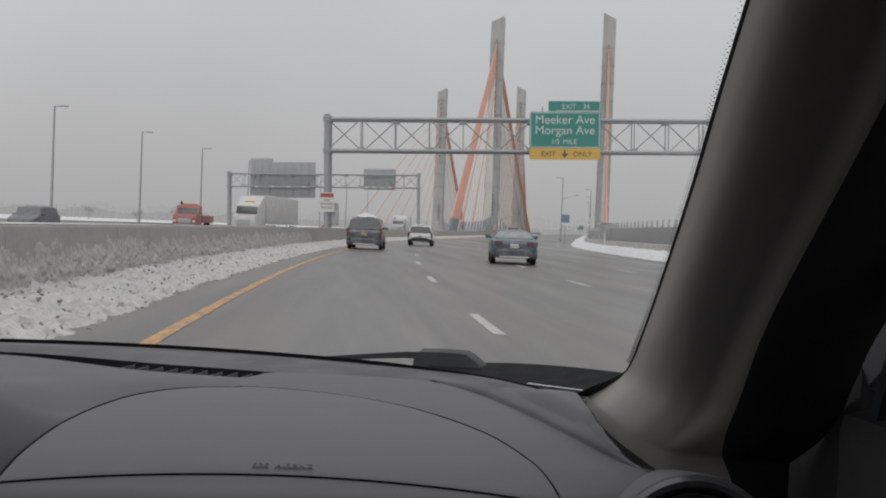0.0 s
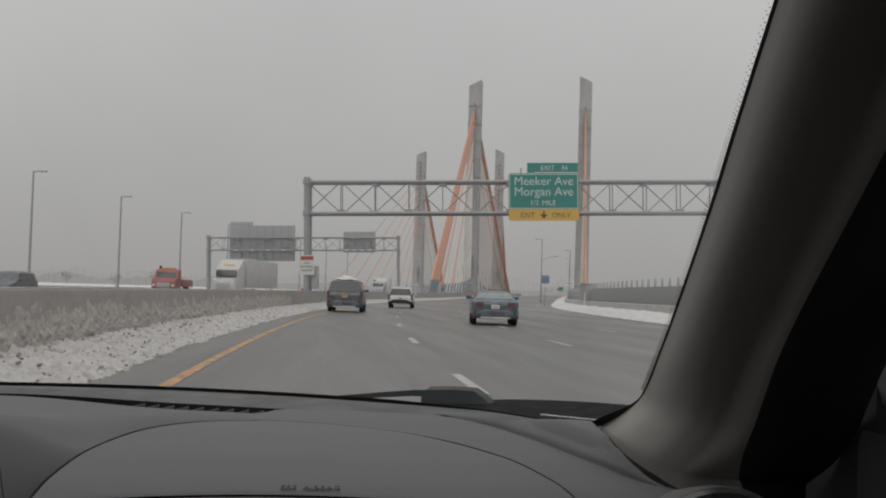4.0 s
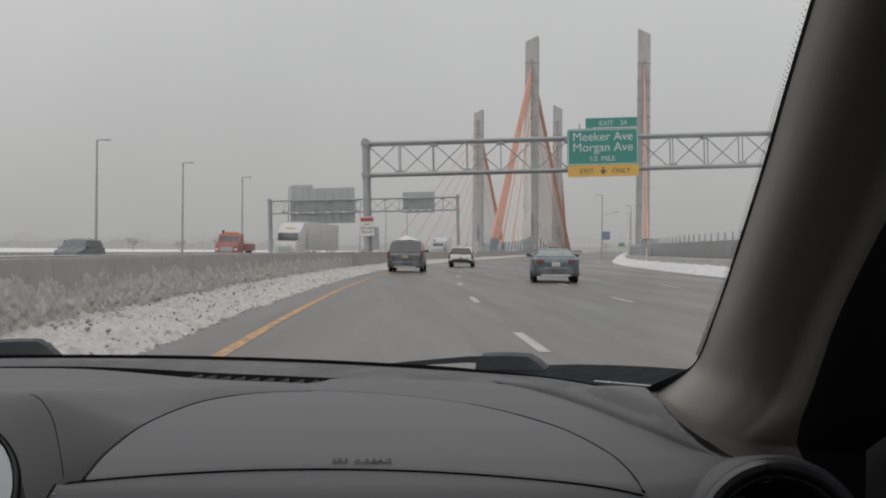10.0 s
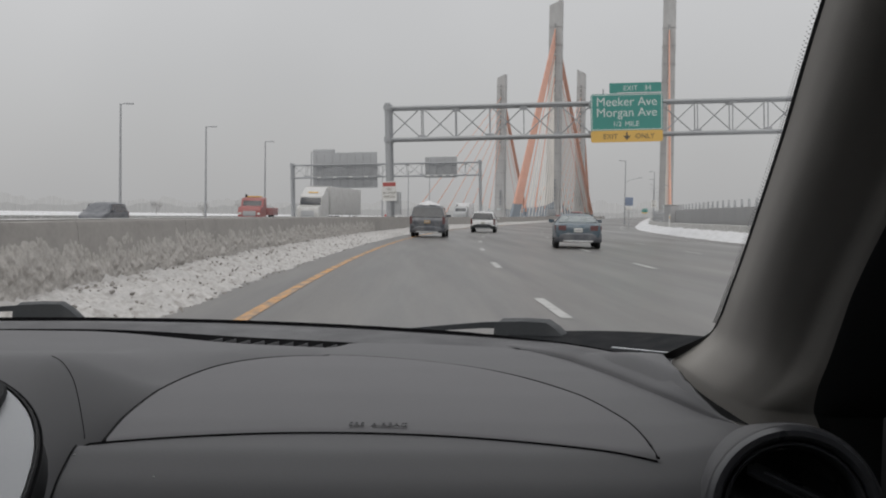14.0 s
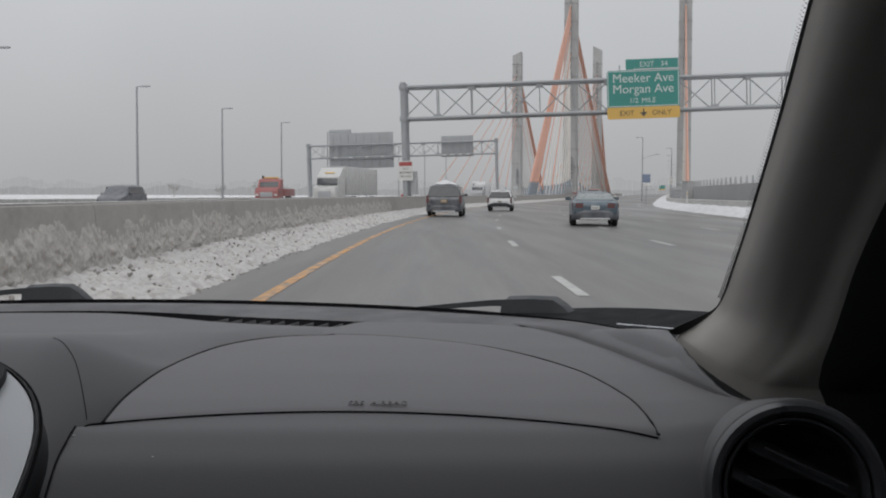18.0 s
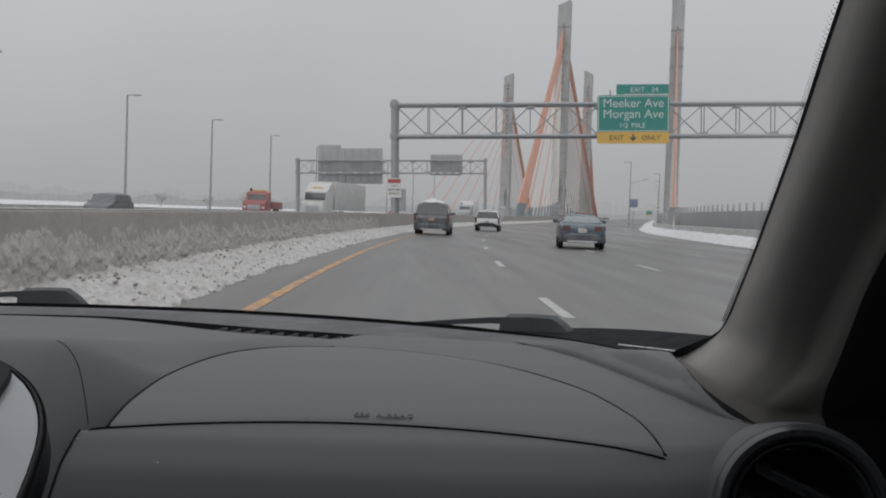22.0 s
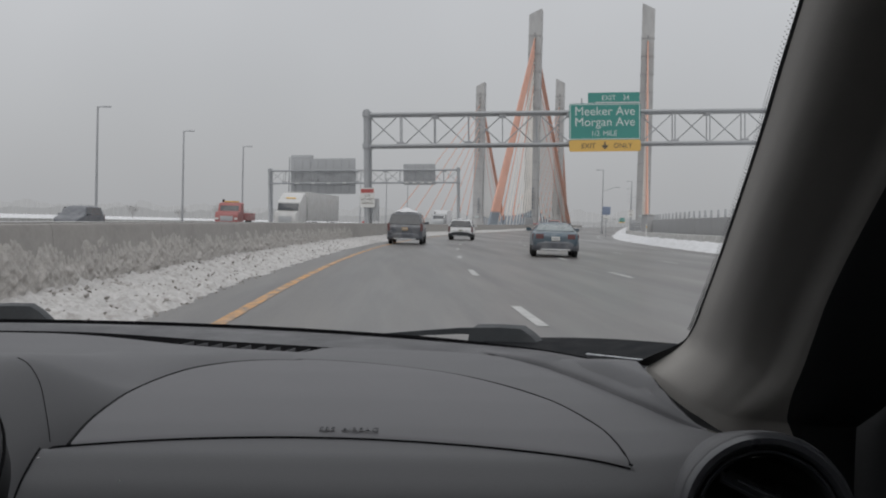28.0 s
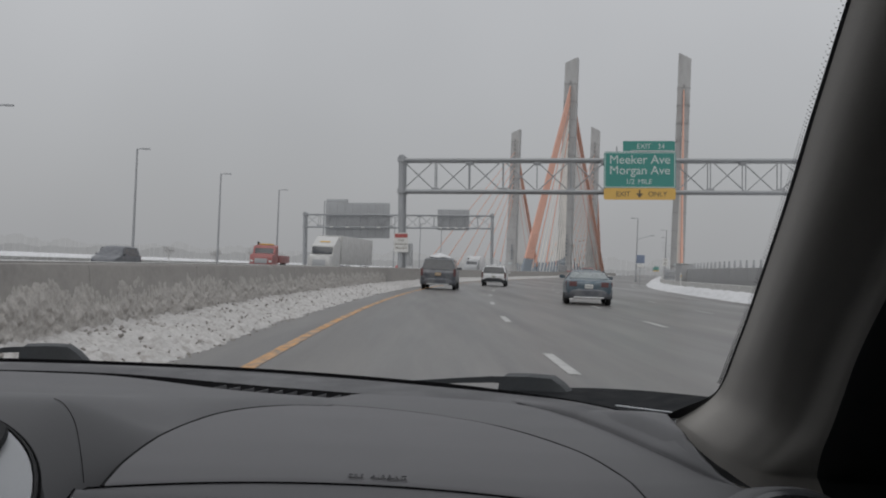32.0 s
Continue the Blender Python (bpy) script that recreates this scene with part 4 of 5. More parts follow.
structure("slush_crust", sheet(bmesh.new(), crust_point, steps(3, 22, 620) + steps(22.08, 60, 420), steps(0.10, 0.97, 44)), M_CRUST, "grey-brown crust of frozen spray on the barrier face", "snow", "soft", "stuff")
parapet = thing("outer_parapet", "low concrete outer parapet behind the snow bank", "barrier", "", "structure")
y = -90.0
while y < 470:
    step = 9.0 if y < 120 else 27.0
    barrier("parapet_length", BAR_R, y, y + step, M_CAP, parapet)
    y += step
far_rail = thing("far_parapet", "snow-topped parapet beyond the opposite carriageway", "barrier", "", "structure")
y = -90.0
while y < 470:
    barrier("parapet_length", [(-28.6, -0.05), (-28.6, 0.8), (-28.9, 0.8), (-28.9, -0.05)], y, y + 30, M_CAP, far_rail)
    y += 30

inner = thing("opposite_parapet", "concrete parapet of the opposite bridge with snow on top", "barrier", "", "structure")
y = -90.0
while y < 470:
    step = 15.0
    barrier("parapet_length", [(-12.6, -0.05), (-12.6, 0.82), (-12.9, 0.82), (-12.9, -0.05)], y, y + step, M_BARRIER, inner)
    bm = bmesh.new()
    loft(bm, [[on(x, yy, z) for x, z in ((-12.58, 0.824), (-12.65, 0.88), (-12.85, 0.88), (-12.92, 0.824))] for yy in steps(y + 0.01, y + step - 0.01, 5)])
    part("snow_cap", bm, M_SNOWCLEAN, inner, "line of snow on the parapet")
    y += step

# snow on the strip between the carriageways
structure("median_snow", ribbon(steps(-8.4, -4.7, 8), steps(-60, 460, 240), 0, lambda x, y: 0.10 + 0.12 * abs(rough(x, y, 0.7))), M_SNOWCLEAN, "snow lying on the strip between the carriageways", "snow", True, "stuff")

# ---- the cable-stayed bridge ----
BRIDGE_TURN = -math.atan(0.2192)
PYLON_Y, FAR_PYLON_Y = 270.0, 395.0


def stay(low, end, sleeve, colour, group, thick=1.0):
    """A stay from its anchor low on the deck up to the pylon: sleeve, collar and long painted pipe."""
    t = thing("stay_cable", ("orange" if colour is M_ORANGE else "cream") + " bridge stay with a slate-grey anchor sleeve at the deck's edge", "bridge cable", group)
    way = (end - low).normalized()
    mid = low + way * sleeve
    part("anchor_sleeve", tube(bmesh.new(), [low, mid], 0.20 * thick, 12), M_SLEEVE, t, "slate-grey anchor sleeve")
    part("collar", tube(bmesh.new(), [mid - way * 0.02, mid + way * 0.03, mid + way * 0.42, mid + way * 0.48], [0.21 * thick, 0.225 * thick, 0.22 * thick, 0.16 * thick], 12), colour, t)
    part("outer_pipe", tube(bmesh.new(), [mid + way * 0.40, mid + way * sleeve * 1.55, mid + way * (sleeve * 1.55 + 0.25)], [0.19 * thick, 0.19 * thick, 0.14 * thick], 12), colour, t, "thicker lower pipe of the stay")
    part("pipe", tube(bmesh.new(), [mid + way * sleeve * 1.5, end], 0.140 * thick, 10), colour, t)
    block = box(bmesh.new(), (low.x, low.y, low.z - 0.03), (0.62, 0.9, 0.40), 0.03, Euler((0, 0, BRIDGE_TURN)).to_matrix())
    part("anchor_block", block, M_CONC, t, "concrete anchor block")
    return t


def fan(py, side, tower_side, d, reach, group, all_orange=False, head=47.0, slim=False):
    """Stays of one pylon on one side (d: -1 towards the camera): five close together at the outer end, the rest evenly spaced. slim: seven thin ones, evenly spaced."""
    rest = 7 if slim else 11 if reach < 120 else 14
    foot = on(tower_side, py)
    for k in range(5 if slim else 0, 5 + rest):
        if k < 5:
            away, z, c = reach - 2.5 * k, head - 1.05 * k, M_ORANGE
        else:
            away, z = (reach - 17.0) * (1 - (k - 5) / rest) + 9.0 * (k - 5) / rest, head - 6.5 - 19.0 * (k - 5) / rest
            c = M_ORANGE if all_orange or k in (5, 8) else M_CREAM
        u = Vector((0.2141, 0.9768, 0)) * d
        stay(on(side, py + d * away * 0.9768, 0.15), foot + u * 1.6 + Vector((0, 0, z)), 6.5 if k < 5 else 5.0, c, group, 1.15 if k < 5 else 0.75 if slim else 0.85)


for side, tower_side, plane in ((-5.95, -7.25, "median"), (19.75, 20.05, "outer")):
    shift = 4.3 if plane == "outer" else -1.5
    fan(PYLON_Y + shift, side, tower_side, -1, 94.0, plane + " stays before the pylon")
    fan(PYLON_Y + shift, side, tower_side, 1, 166.0, plane + " stays of the main span", plane == "outer")
for side, tower_side, plane in ((-10.2, -9.1, "inner"), (-37.4, -37.1, "far")):
    shift = -8 if plane == "far" else -2
    fan(FAR_PYLON_Y + shift, side, tower_side, -1, 166.0, plane + " stays of the opposite bridge", True, 50.0, True)
    fan(FAR_PYLON_Y + shift, side, tower_side, 1, 94.0, plane + " stays beyond the opposite pylon")


def pylon(x, y, inner, tall):
    """A concrete tower whose slanted head rises towards its twin; floodlights, dark strips as shaded cable slots and a
    plate near its foot.
    """
    t = thing("bridge_pylon", "tall pale grey concrete bridge pylon with a slanted head", "pylon", "bridge pylons")
    t.location = on(x, y)
    t.rotation_euler = (0, 0, BRIDGE_TURN)
    bm = bmesh.new()
    loft(bm, [[(sx * w, sy * l, z + (0.75 * (1 + inner * sx) if z > tall - 4 else 0)) for sx, sy in ((-1, -1), (-0.86, -1.06), (0.86, -1.06), (1, -1), (1, 1), (0.86, 1.06), (-0.86, 1.06), (-1, 1))] for z, w, l in ((-1.5, 1.72, 2.6), (12, 1.66, 2.45), (30, 1.60, 2.25), (44, 1.56, 2.1), (tall - 1.5, 1.54, 2.05))])
    part("shaft", bm, M_PYLON, t)
    for k in range(11):
        part("construction_joint", frame_band(1.735 - 0.0135 * k, 2.77 - 0.045 * k, 4.4 * k + 3.2), M_JOINT, t)
    for d in (-1, 1):
        # raised dark strip drawn for the shade in a shallow recess
        slot = part("slot_shade_strip", box(bmesh.new(), (0, d * 2.36, 35.5), (0.52, 0.12, 25.0), 0.02), M_JOINT, t, "dark strip as the shade of the slot where the stays enter")
        for k in range(16):
            part("stay_socket", tube(bmesh.new(), [(0, d * 2.2, 23.6 + 1.55 * k), (0, d * 2.72, 23.3 + 1.55 * k)], 0.23, 8), M_CONC, slot)
    for i in range(6):
        lamp = part("floodlight", box(bmesh.new(), (0.45, -2.95, 5.2 + 0.95 * i), (0.62, 0.35, 0.30), 0.05), M_SLEEVE, t, "blue-grey floodlight")
        part("lamp_bracket", box(bmesh.new(), (0.45, -2.74, 5.2 + 0.95 * i), (0.18, 0.16, 0.14), 0.01), M_STEEL, lamp)
    part("name_plate", box(bmesh.new(), (-0.1, -2.80, 3.5), (1.9, 0.06, 0.8), 0.02), M_SIGNBACK, t, "grey plate with two pale bars")
    for i in range(2):
        part("plate_bar", box(bmesh.new(), (-0.1, -2.84, 3.66 - 0.32 * i), (1.6 - 0.5 * i, 0.02, 0.18)), M_SIGNTEXT, t)
    part("cable_duct", tube(bmesh.new(), [(1.1, -2.78, 0.2), (1.1, -2.76, 9.0)], 0.06, 8), M_STEEL, t)
    return t


def frame_band(w, l, z):
    """A thin shadow line round a tower."""
    return loft(bmesh.new(), [[(sx * w, sy * l, h) for sx, sy in ((-1, -1), (1, -1), (1, 1), (-1, 1))] for h in (z, z + 0.07)])


pylon(-7.25, PYLON_Y - 1.5, 1, 53.9)
pylon(20.05, PYLON_Y + 4.3, -1, 55.9)
pylon(-9.1, FAR_PYLON_Y - 2, -1, 53.6)
pylon(-37.1, FAR_PYLON_Y - 8, 1, 51.8)

main = thing("water_main", "red iron water pipe along the median by the pylon", "pipe")
part("pipe", tube(bmesh.new(), [on(-5.1, y, 1.25) for y in (250, 262, 274)], 0.16, 12), M_RED, main)
for y in (252, 262, 272):
    p = on(-5.1, y, 0.6)
    part("bracket", box(bmesh.new(), p, (0.12, 0.3, 1.2), 0.02), M_STEEL, main)
screen_fence = thing("mesh_screen", "grey mesh debris screen standing on the median", "fence")
for i in range(7):
    y = 230 + 3 * i
    p, q = on(-4.85, y), on(-4.85, y + 3)
    part("post", tube(bmesh.new(), [p + Vector((0, 0, -0.3)), p + Vector((0, 0, 2.6))], 0.04, 8), M_STEEL, screen_fence)
    if i < 6:
        c = (p + q) / 2
        part("mesh_panel", box(bmesh.new(), (c.x, c.y, c.z + 1.7), (0.03, 2.9, 1.7), 0.01, Euler((0, 0, BRIDGE_TURN)).to_matrix()), M_SIGNBACK, screen_fence)
rail = thing("parapet_railing", "grey steel railing along the outer edge of the bridge", "railing")
for i in range(84):
    y = 108 + 4 * i
    p = on(17.1, y)
    part("post", box(bmesh.new(), (p.x, p.y, p.z + 0.9), (0.12, 0.16, 2.3), 0.02, Euler((0, 0, -heading(y))).to_matrix()), M_STEEL, rail)
for z in (0.9, 1.3, 1.7):
    part("rail_bar", tube(bmesh.new(), [on(17.1, y, z) for y in steps(106, 444, 26)], 0.05, 8), M_STEEL, rail)
deck_edge = thing("bridge_deck_edge", "pale concrete edge beam of the opposite bridge", "bridge deck", "", "structure")
part("edge_beam", loft(bmesh.new(), [[on(x, y, z) for x, z in ((-10.9, -1.2), (-9.9, -1.2), (-9.9, 0.02), (-10.9, 0.02))] for y in steps(180, 500, 12)]), M_CONC, deck_edge)

# ---- traffic ----


def section(y, w, low, belt, top, inset):
    """One upright slice of a car body, from one sill over the roof to the other."""
    deck = max(0.02, top - belt)
    k = min(1.0, deck / 0.35)
    right = [(0.80, low), (0.97, low + 0.07), (1.0, low + 0.5 * (belt - low)), (0.985, belt - 0.04), (0.955, belt + 0.3 * min(0.08, deck)), (0.955 + (inset - 0.955) * k * 0.55, belt + 0.55 * deck), (0.90 + (inset - 0.90) * k, top - 0.10 * k - 0.01), (0.72 + (inset - 0.85) * k, top - 0.025 * k), (0.30, top)]
    return [Vector((x * w, y, z)) for x, z in right] + [Vector((-x * w, y, z)) for x, z in reversed(right)]


def car_copyable(name, label, paint, L, W, H, kind, lit=False, snow=False, group="cars on the motorway"):
    """A car facing +y, its middle at the origin; kind: suv or sedan."""
    t = thing(name, label, "car", group)
    w, r = W / 2, -L / 2
    if kind == "suv":
        belt, inset = 1.02 * H / 1.75, 0.80
        stations = [(r - 0.02, 0.82, 0.52, belt - 0.16), (r, 0.92, 0.42, belt - 0.06), (r + 0.05, 0.97, 0.36, belt + 0.02), (r + 0.13, 0.99, 0.32, belt + (H - belt) * 0.5), (r + 0.24, 1.0, 0.30, H - 0.10), (r + 0.40, 1.0, 0.30, H - 0.02), (-0.3, 1.0, 0.28, H), (0.45, 1.0, 0.28, H - 0.03), (0.9, 1.0, 0.28, H - 0.28), (1.35, 1.0, 0.28, belt + 0.06), (L / 2 - 0.4, 0.96, 0.30, belt - 0.06), (L / 2 - 0.1, 0.88, 0.34, belt - 0.2), (L / 2, 0.72, 0.42, belt - 0.34)]
    else:
        belt, inset = 0.90, 0.72
        stations = [(r - 0.02, 0.80, 0.48, belt - 0.14), (r, 0.90, 0.38, belt - 0.04), (r + 0.07, 0.97, 0.32, belt + 0.04), (r + 0.55, 1.0, 0.28, belt + 0.07), (r + 0.72, 1.0, 0.26, belt + 0.12), (r + 1.1, 1.0, 0.26, H - 0.14), (r + 1.55, 1.0, 0.26, H - 0.03), (-0.1, 1.0, 0.26, H), (0.5, 1.0, 0.26, H - 0.06), (1.0, 1.0, 0.26, H - 0.26), (1.5, 1.0, 0.26, belt + 0.04), (L / 2 - 0.35, 0.95, 0.28, belt - 0.10), (L / 2 - 0.08, 0.86, 0.32, belt - 0.2), (L / 2, 0.70, 0.42, belt - 0.32)]
    bm = bmesh.new()
    loft(bm, [section(y, w * k, low, min(belt, top - 0.02), top, inset) for y, k, low, top in stations])
    body = part("body", bm, paint, t)
    soft_mod = body.modifiers.new("rounded", "SUBSURF")
    soft_mod.levels = soft_mod.render_levels = 2
    if kind == "suv":
        pane = [(r + 0.055, belt + 0.06, w * 0.88), (r + 0.095, belt + 0.25 * (H - belt), w * 0.86), (r + 0.20, H - 0.13, w * 0.72)]
    else:
        pane = [(r + 0.66, belt + 0.10, w * 0.80), (r + 0.86, belt + 0.22, w * 0.76), (r + 1.14, H - 0.09, w * 0.62)]
    bm = bmesh.new()
    loft(bm, [[(-k, y - 0.030, z), (-k * 0.5, y - 0.045, z), (k * 0.5, y - 0.045, z), (k, y - 0.030, z), (k, y + 0.02, z - 0.01), (-k, y + 0.02, z - 0.01)] for y, z, k in pane])
    part("rear_window", bm, M_TINT if kind == "suv" else M_SKYGLASS, t, "dark rear window" if kind == "suv" else "rear window with the sky's reflection painted in")
    for s in (-1, 1):
        bm = bmesh.new()
        y0, y1 = (r + 0.45, 1.05) if kind == "suv" else (r + 1.15, 0.95)
        deck = H - belt
        rows = [(belt + 0.07, 0.0, 0.0, 0.958), (belt + 0.50 * deck, 0.10, 0.34, 0.955 + (inset - 0.955) * 0.55), (H - 0.15, 0.22, 0.52, inset + 0.03)]
        loft(bm, [[(s * (w * k + 0.006), y0 + a, z), (s * (w * k + 0.006), y1 - b, z), (s * (w * k - 0.03), y1 - b, z), (s * (w * k - 0.03), y0 + a, z)] for z, a, b, k in rows])
        part("side_window", bm, M_TINT, t, "dark side window")
        bm = bmesh.new()
        if kind == "suv":
            loft(bm, [[(s * w * k, r + y, z) for k, y in ((0.84, -0.012), (0.93, 0.0), (0.99, 0.10), (0.95, 0.12), (0.84, 0.06))] for z in (belt - 0.30, belt - 0.10, belt + 0.10)])
        else:
            loft(bm, [[(s * w * k, r + y, z) for k, y in ((0.50, -0.022), (0.80, -0.012), (0.97, 0.10), (0.93, 0.14), (0.50, 0.06))] for z in (belt - 0.21, belt - 0.12, belt - 0.03)])
        part("tail_light", bm, M_LAMPON if lit else M_LAMP, t, "lit red tail light" if lit else "red tail light")
        bm = bmesh.new()
        loft(bm, [[(s * (w + x), 0.74 + dy * k, belt + 0.13 + dz * k) for dy, dz in ((-0.05, -0.07), (-0.05, 0.07), (0.05, 0.06), (0.06, -0.05))] for x, k in ((-0.06, 0.5), (0.0, 0.9), (0.10, 1.0), (0.16, 0.7))])
        part("wing_mirror", bm, paint, t)
        for y in (-L * 0.29, L * 0.30):
            m = Matrix.Translation((s * (w - 0.12), y, 0.33)) @ Euler((0, radians(90), 0)).to_matrix().to_4x4()
            wheel = part("wheel", revolve(bmesh.new(), [(0.20, -0.10), (0.30, -0.10), (0.33, -0.06), (0.33, 0.06), (0.30, 0.10), (0.20, 0.10)], m, 24), M_TYRE, t)
            part("rim", revolve(bmesh.new(), [(0.0, -0.085), (0.12, -0.085), (0.21, -0.095), (0.21, 0.095), (0.12, 0.085), (0.0, 0.085)], m, 20), M_RIM, wheel)
    pale = paint is M_PAINTWHITE
    bm = bmesh.new()
    loft(bm, [[(x * w, r - 0.05 + 0.16 * abs(x) ** 3 + d, z) for d, z in ((0.02, 0.25), (-0.03, 0.31), (-0.03, 0.54), (0.02, 0.60), (0.12, 0.58), (0.12, 0.27))] for x in (-0.98, -0.8, -0.4, 0, 0.4, 0.8, 0.98)])
    bumper = part("rear_bumper", bm, M_RUBBER if pale else M_PAINTDARK, t, "dark rear bumper")
    bm = bmesh.new()
    box(bm, (0, r - 0.078, 0.29), (W * 0.62, 0.03, 0.05), 0.012)
    part("bumper_strip", bm, M_SNOWCLEAN, bumper, "snow caked along the bumper")
    bm = bmesh.new()
    zp = belt - 0.20
    box(bm, (0, r - 0.035, zp), (0.31, 0.03, 0.155), 0.006)
    plate = part("number_plate", bm, M_PLATE if kind == "suv" and not pale else M_SIGNWHITE, t, "number plate")
    bm = bmesh.new()
    box(bm, (0, r - 0.053, zp), (0.22, 0.006, 0.05), 0.0)
    part("plate_bar", bm, M_SIGNDARK if pale else M_SIGNBACK, plate)
    if snow:
        bm = bmesh.new()
        n = 18
        rr = [[Vector((w * 0.66 * math.sin(a) * k, r + 0.98 + 0.66 * math.cos(a) * k, H - 0.03 + 0.26 * snow * (1 - k) ** 0.8 + 0.02 * math.sin(5 * a + 7 * k) * k)) for a in (2 * math.pi * i / n for i in range(n))] for k in (1.0, 0.95, 0.8, 0.6, 0.4, 0.2, 0.03)]
        loft(bm, rr, True, True)
        part("roof_snow", bm, M_SNOWCLEAN, t, "heap of fresh snow on the roof")
    return t


def stand(t, x, y, turn=0.0):
    p = on(x, y)
    t.matrix_basis = Matrix.Translation(p) @ Euler((0, 0, -heading(y) + radians(turn))).to_matrix().to_4x4()
    return t


stand(car_copyable("dark_suv", "dark suv with a heap of snow on its roof", M_PAINTDARK, 4.8, 1.93, 1.76, "suv", snow=1.0), -1.12, 61)
stand(car_copyable("white_suv", "small white suv with a dark rear window on the wet road", M_PAINTWHITE, 4.4, 1.80, 1.52, "suv", snow=0.25), 1.25, 81)
stand(car_copyable("blue_black_sedan", "blue-black sedan with paint paled for haze on the wet road", M_PAINTBLUE, 4.6, 1.80, 1.34, "sedan"), 5.55, 43.5, -3)
stand(car_copyable("red_van", "dull red box van far down the misty road", M_PAINTRED, 5.4, 2.1, 1.95, "suv"), 5.3, 172)
stand(car_copyable("dark_suv", "dark suv coming the other way behind the barrier", M_PAINTDARK, 4.7, 1.9, 1.78, "suv"), -24.0, 72, 180)

# ---- lamps, signs, gantries ----


def lamp_at(p, turn, h, label="tall galvanised road lamp with a short arm", second=True):
    t = thing("street_lamp", label, "street lamp", "road lamps")
    t.location = p
    t.rotation_euler = (0, 0, turn)
    part("pole", tube(bmesh.new(), [(0, 0, -0.4), (0, 0, 0.35), (0, 0, 0.36), (0, 0, h - 0.15), (0, 0, h)], [0.17, 0.17, 0.115, 0.07, 0.06], 10), M_STEEL, t)
    part("arm", tube(bmesh.new(), [(0, 0, h - 0.06), (-0.25, 0, h), (-0.55, 0, h + 0.0)], 0.045, 8), M_STEEL, t)
    part("lamp_head", box(bmesh.new(), (-0.75, 0, h), (0.62, 0.26, 0.11), 0.04), M_STEEL, t)
    if second:
        z = h * 0.68
        part("side_arm", tube(bmesh.new(), [(0, 0, z - 0.2), (0.9, 0, z + 0.2), (2.0, 0, z + 0.5)], 0.035, 8), M_STEEL, t)
        part("side_lamp", box(bmesh.new(), (2.3, 0, z + 0.52), (0.66, 0.24, 0.10), 0.03), M_STEEL, t)
    return t


first_lamp = lamp_at(on(15.9, 29), -heading(29), 9.9)
for x, y in ((12.6, 172.7), (17.1, 218), (17.1, 262), (17.1, 306), (17.1, 350), (17.1, 394), (17.1, -14)):
    copy_thing(first_lamp, Matrix.Translation(on(x, y)) @ Euler((0, 0, -heading(y))).to_matrix().to_4x4())
left_lamp = lamp_at(on(-27.6, 83.8), math.pi - heading(83.8), 9.6, "tall galvanised road lamp beyond the opposite carriageway", False)
for x, y in ((-28.0, 104.8), (-28.5, 124.8), (-28.9, 143.9), (-29.2, 164), (-29.4, 185), (-29.6, 206), (-29.8, 227), (-27.6, 62), (-27.6, 40), (-27.6, 18)):
    copy_thing(left_lamp, Matrix.Translation(on(x, y)) @ Euler((0, 0, math.pi - heading(y))).to_matrix().to_4x4())


def standpipe(p, turn):
    """A set of red valves on the median, of the bridge's water main."""
    t = thing("standpipe", "red iron valves with handwheels on the snowy median", "valve", "red valve sets")
    t.location = p
    t.rotation_euler = (0, 0, turn)
    part("drum", tube(bmesh.new(), [(-1.55, -0.3, 0.95), (-1.55, 0.35, 0.95)], 0.30, 18), M_RED, t)
    part("drum_stand", box(bmesh.new(), (-1.55, 0, 0.33), (0.5, 0.5, 0.72), 0.02), M_CONC, t, "concrete stand")
    for x, r in ((-0.55, 0.17), (0.35, 0.34)):
        valve_body = part("valve_body", revolve(bmesh.new(), [(r, -0.05), (r, 1.0), (r * 0.9, 1.12), (r * 0.45, 1.24), (0.05, 1.30), (0.05, 1.46), (0.001, 1.47)], Matrix.Translation((x, 0, 0)), 18), M_RED, t)
        part("handwheel", tube(bmesh.new(), [(x + 0.24 * math.cos(a), 0.24 * math.sin(a), 1.42) for a in steps(0, 6.2832, 16)], 0.03, 6, False), M_RED, valve_body)
        part("spoke", tube(bmesh.new(), [(x - 0.24, 0, 1.42), (x + 0.24, 0, 1.42)], 0.025, 6), M_RED, valve_body)
    tank = part("tank", revolve(bmesh.new(), [(0.26, -0.05), (0.30, 0.7), (0.33, 1.22), (0.36, 1.24), (0.36, 1.32), (0.30, 1.36), (0.001, 1.38)], Matrix.Translation((1.15, 0, 0)), 20), M_RED, t)
    part("hooked_pipe", tube(bmesh.new(), [(1.2, 0, 1.3), (1.2, 0, 1.78), (1.26, 0, 1.86), (1.36, 0, 1.84), (1.38, 0, 1.74)], 0.04, 8), M_RED, tank)
    return t


valve = standpipe(on(-9.6, 292), -0.2)


def pump(p, turn):
    """A low red pump housing with a stem."""
    t = thing("pump_housing", "low red pump housing on the snowy median", "pump", "red pump housings")
    t.location = p
    t.rotation_euler = (0, 0, turn)
    part("housing", revolve(bmesh.new(), [(0.36, -0.1), (0.36, 0.92), (0.33, 1.06), (0.25, 1.18), (0.12, 1.24), (0.001, 1.25)], Matrix(), 20), M_RED, t)
    part("stem", tube(bmesh.new(), [(0.12, 0, 1.1), (0.12, 0, 1.50)], 0.05, 8), M_RED, t)
    part("inlet", tube(bmesh.new(), [(0.3, 0, 0.95), (0.56, 0, 0.95)], 0.12, 10), M_RED, t)
    return t


housing = pump(on(-5.3, 76.5), 0.2)
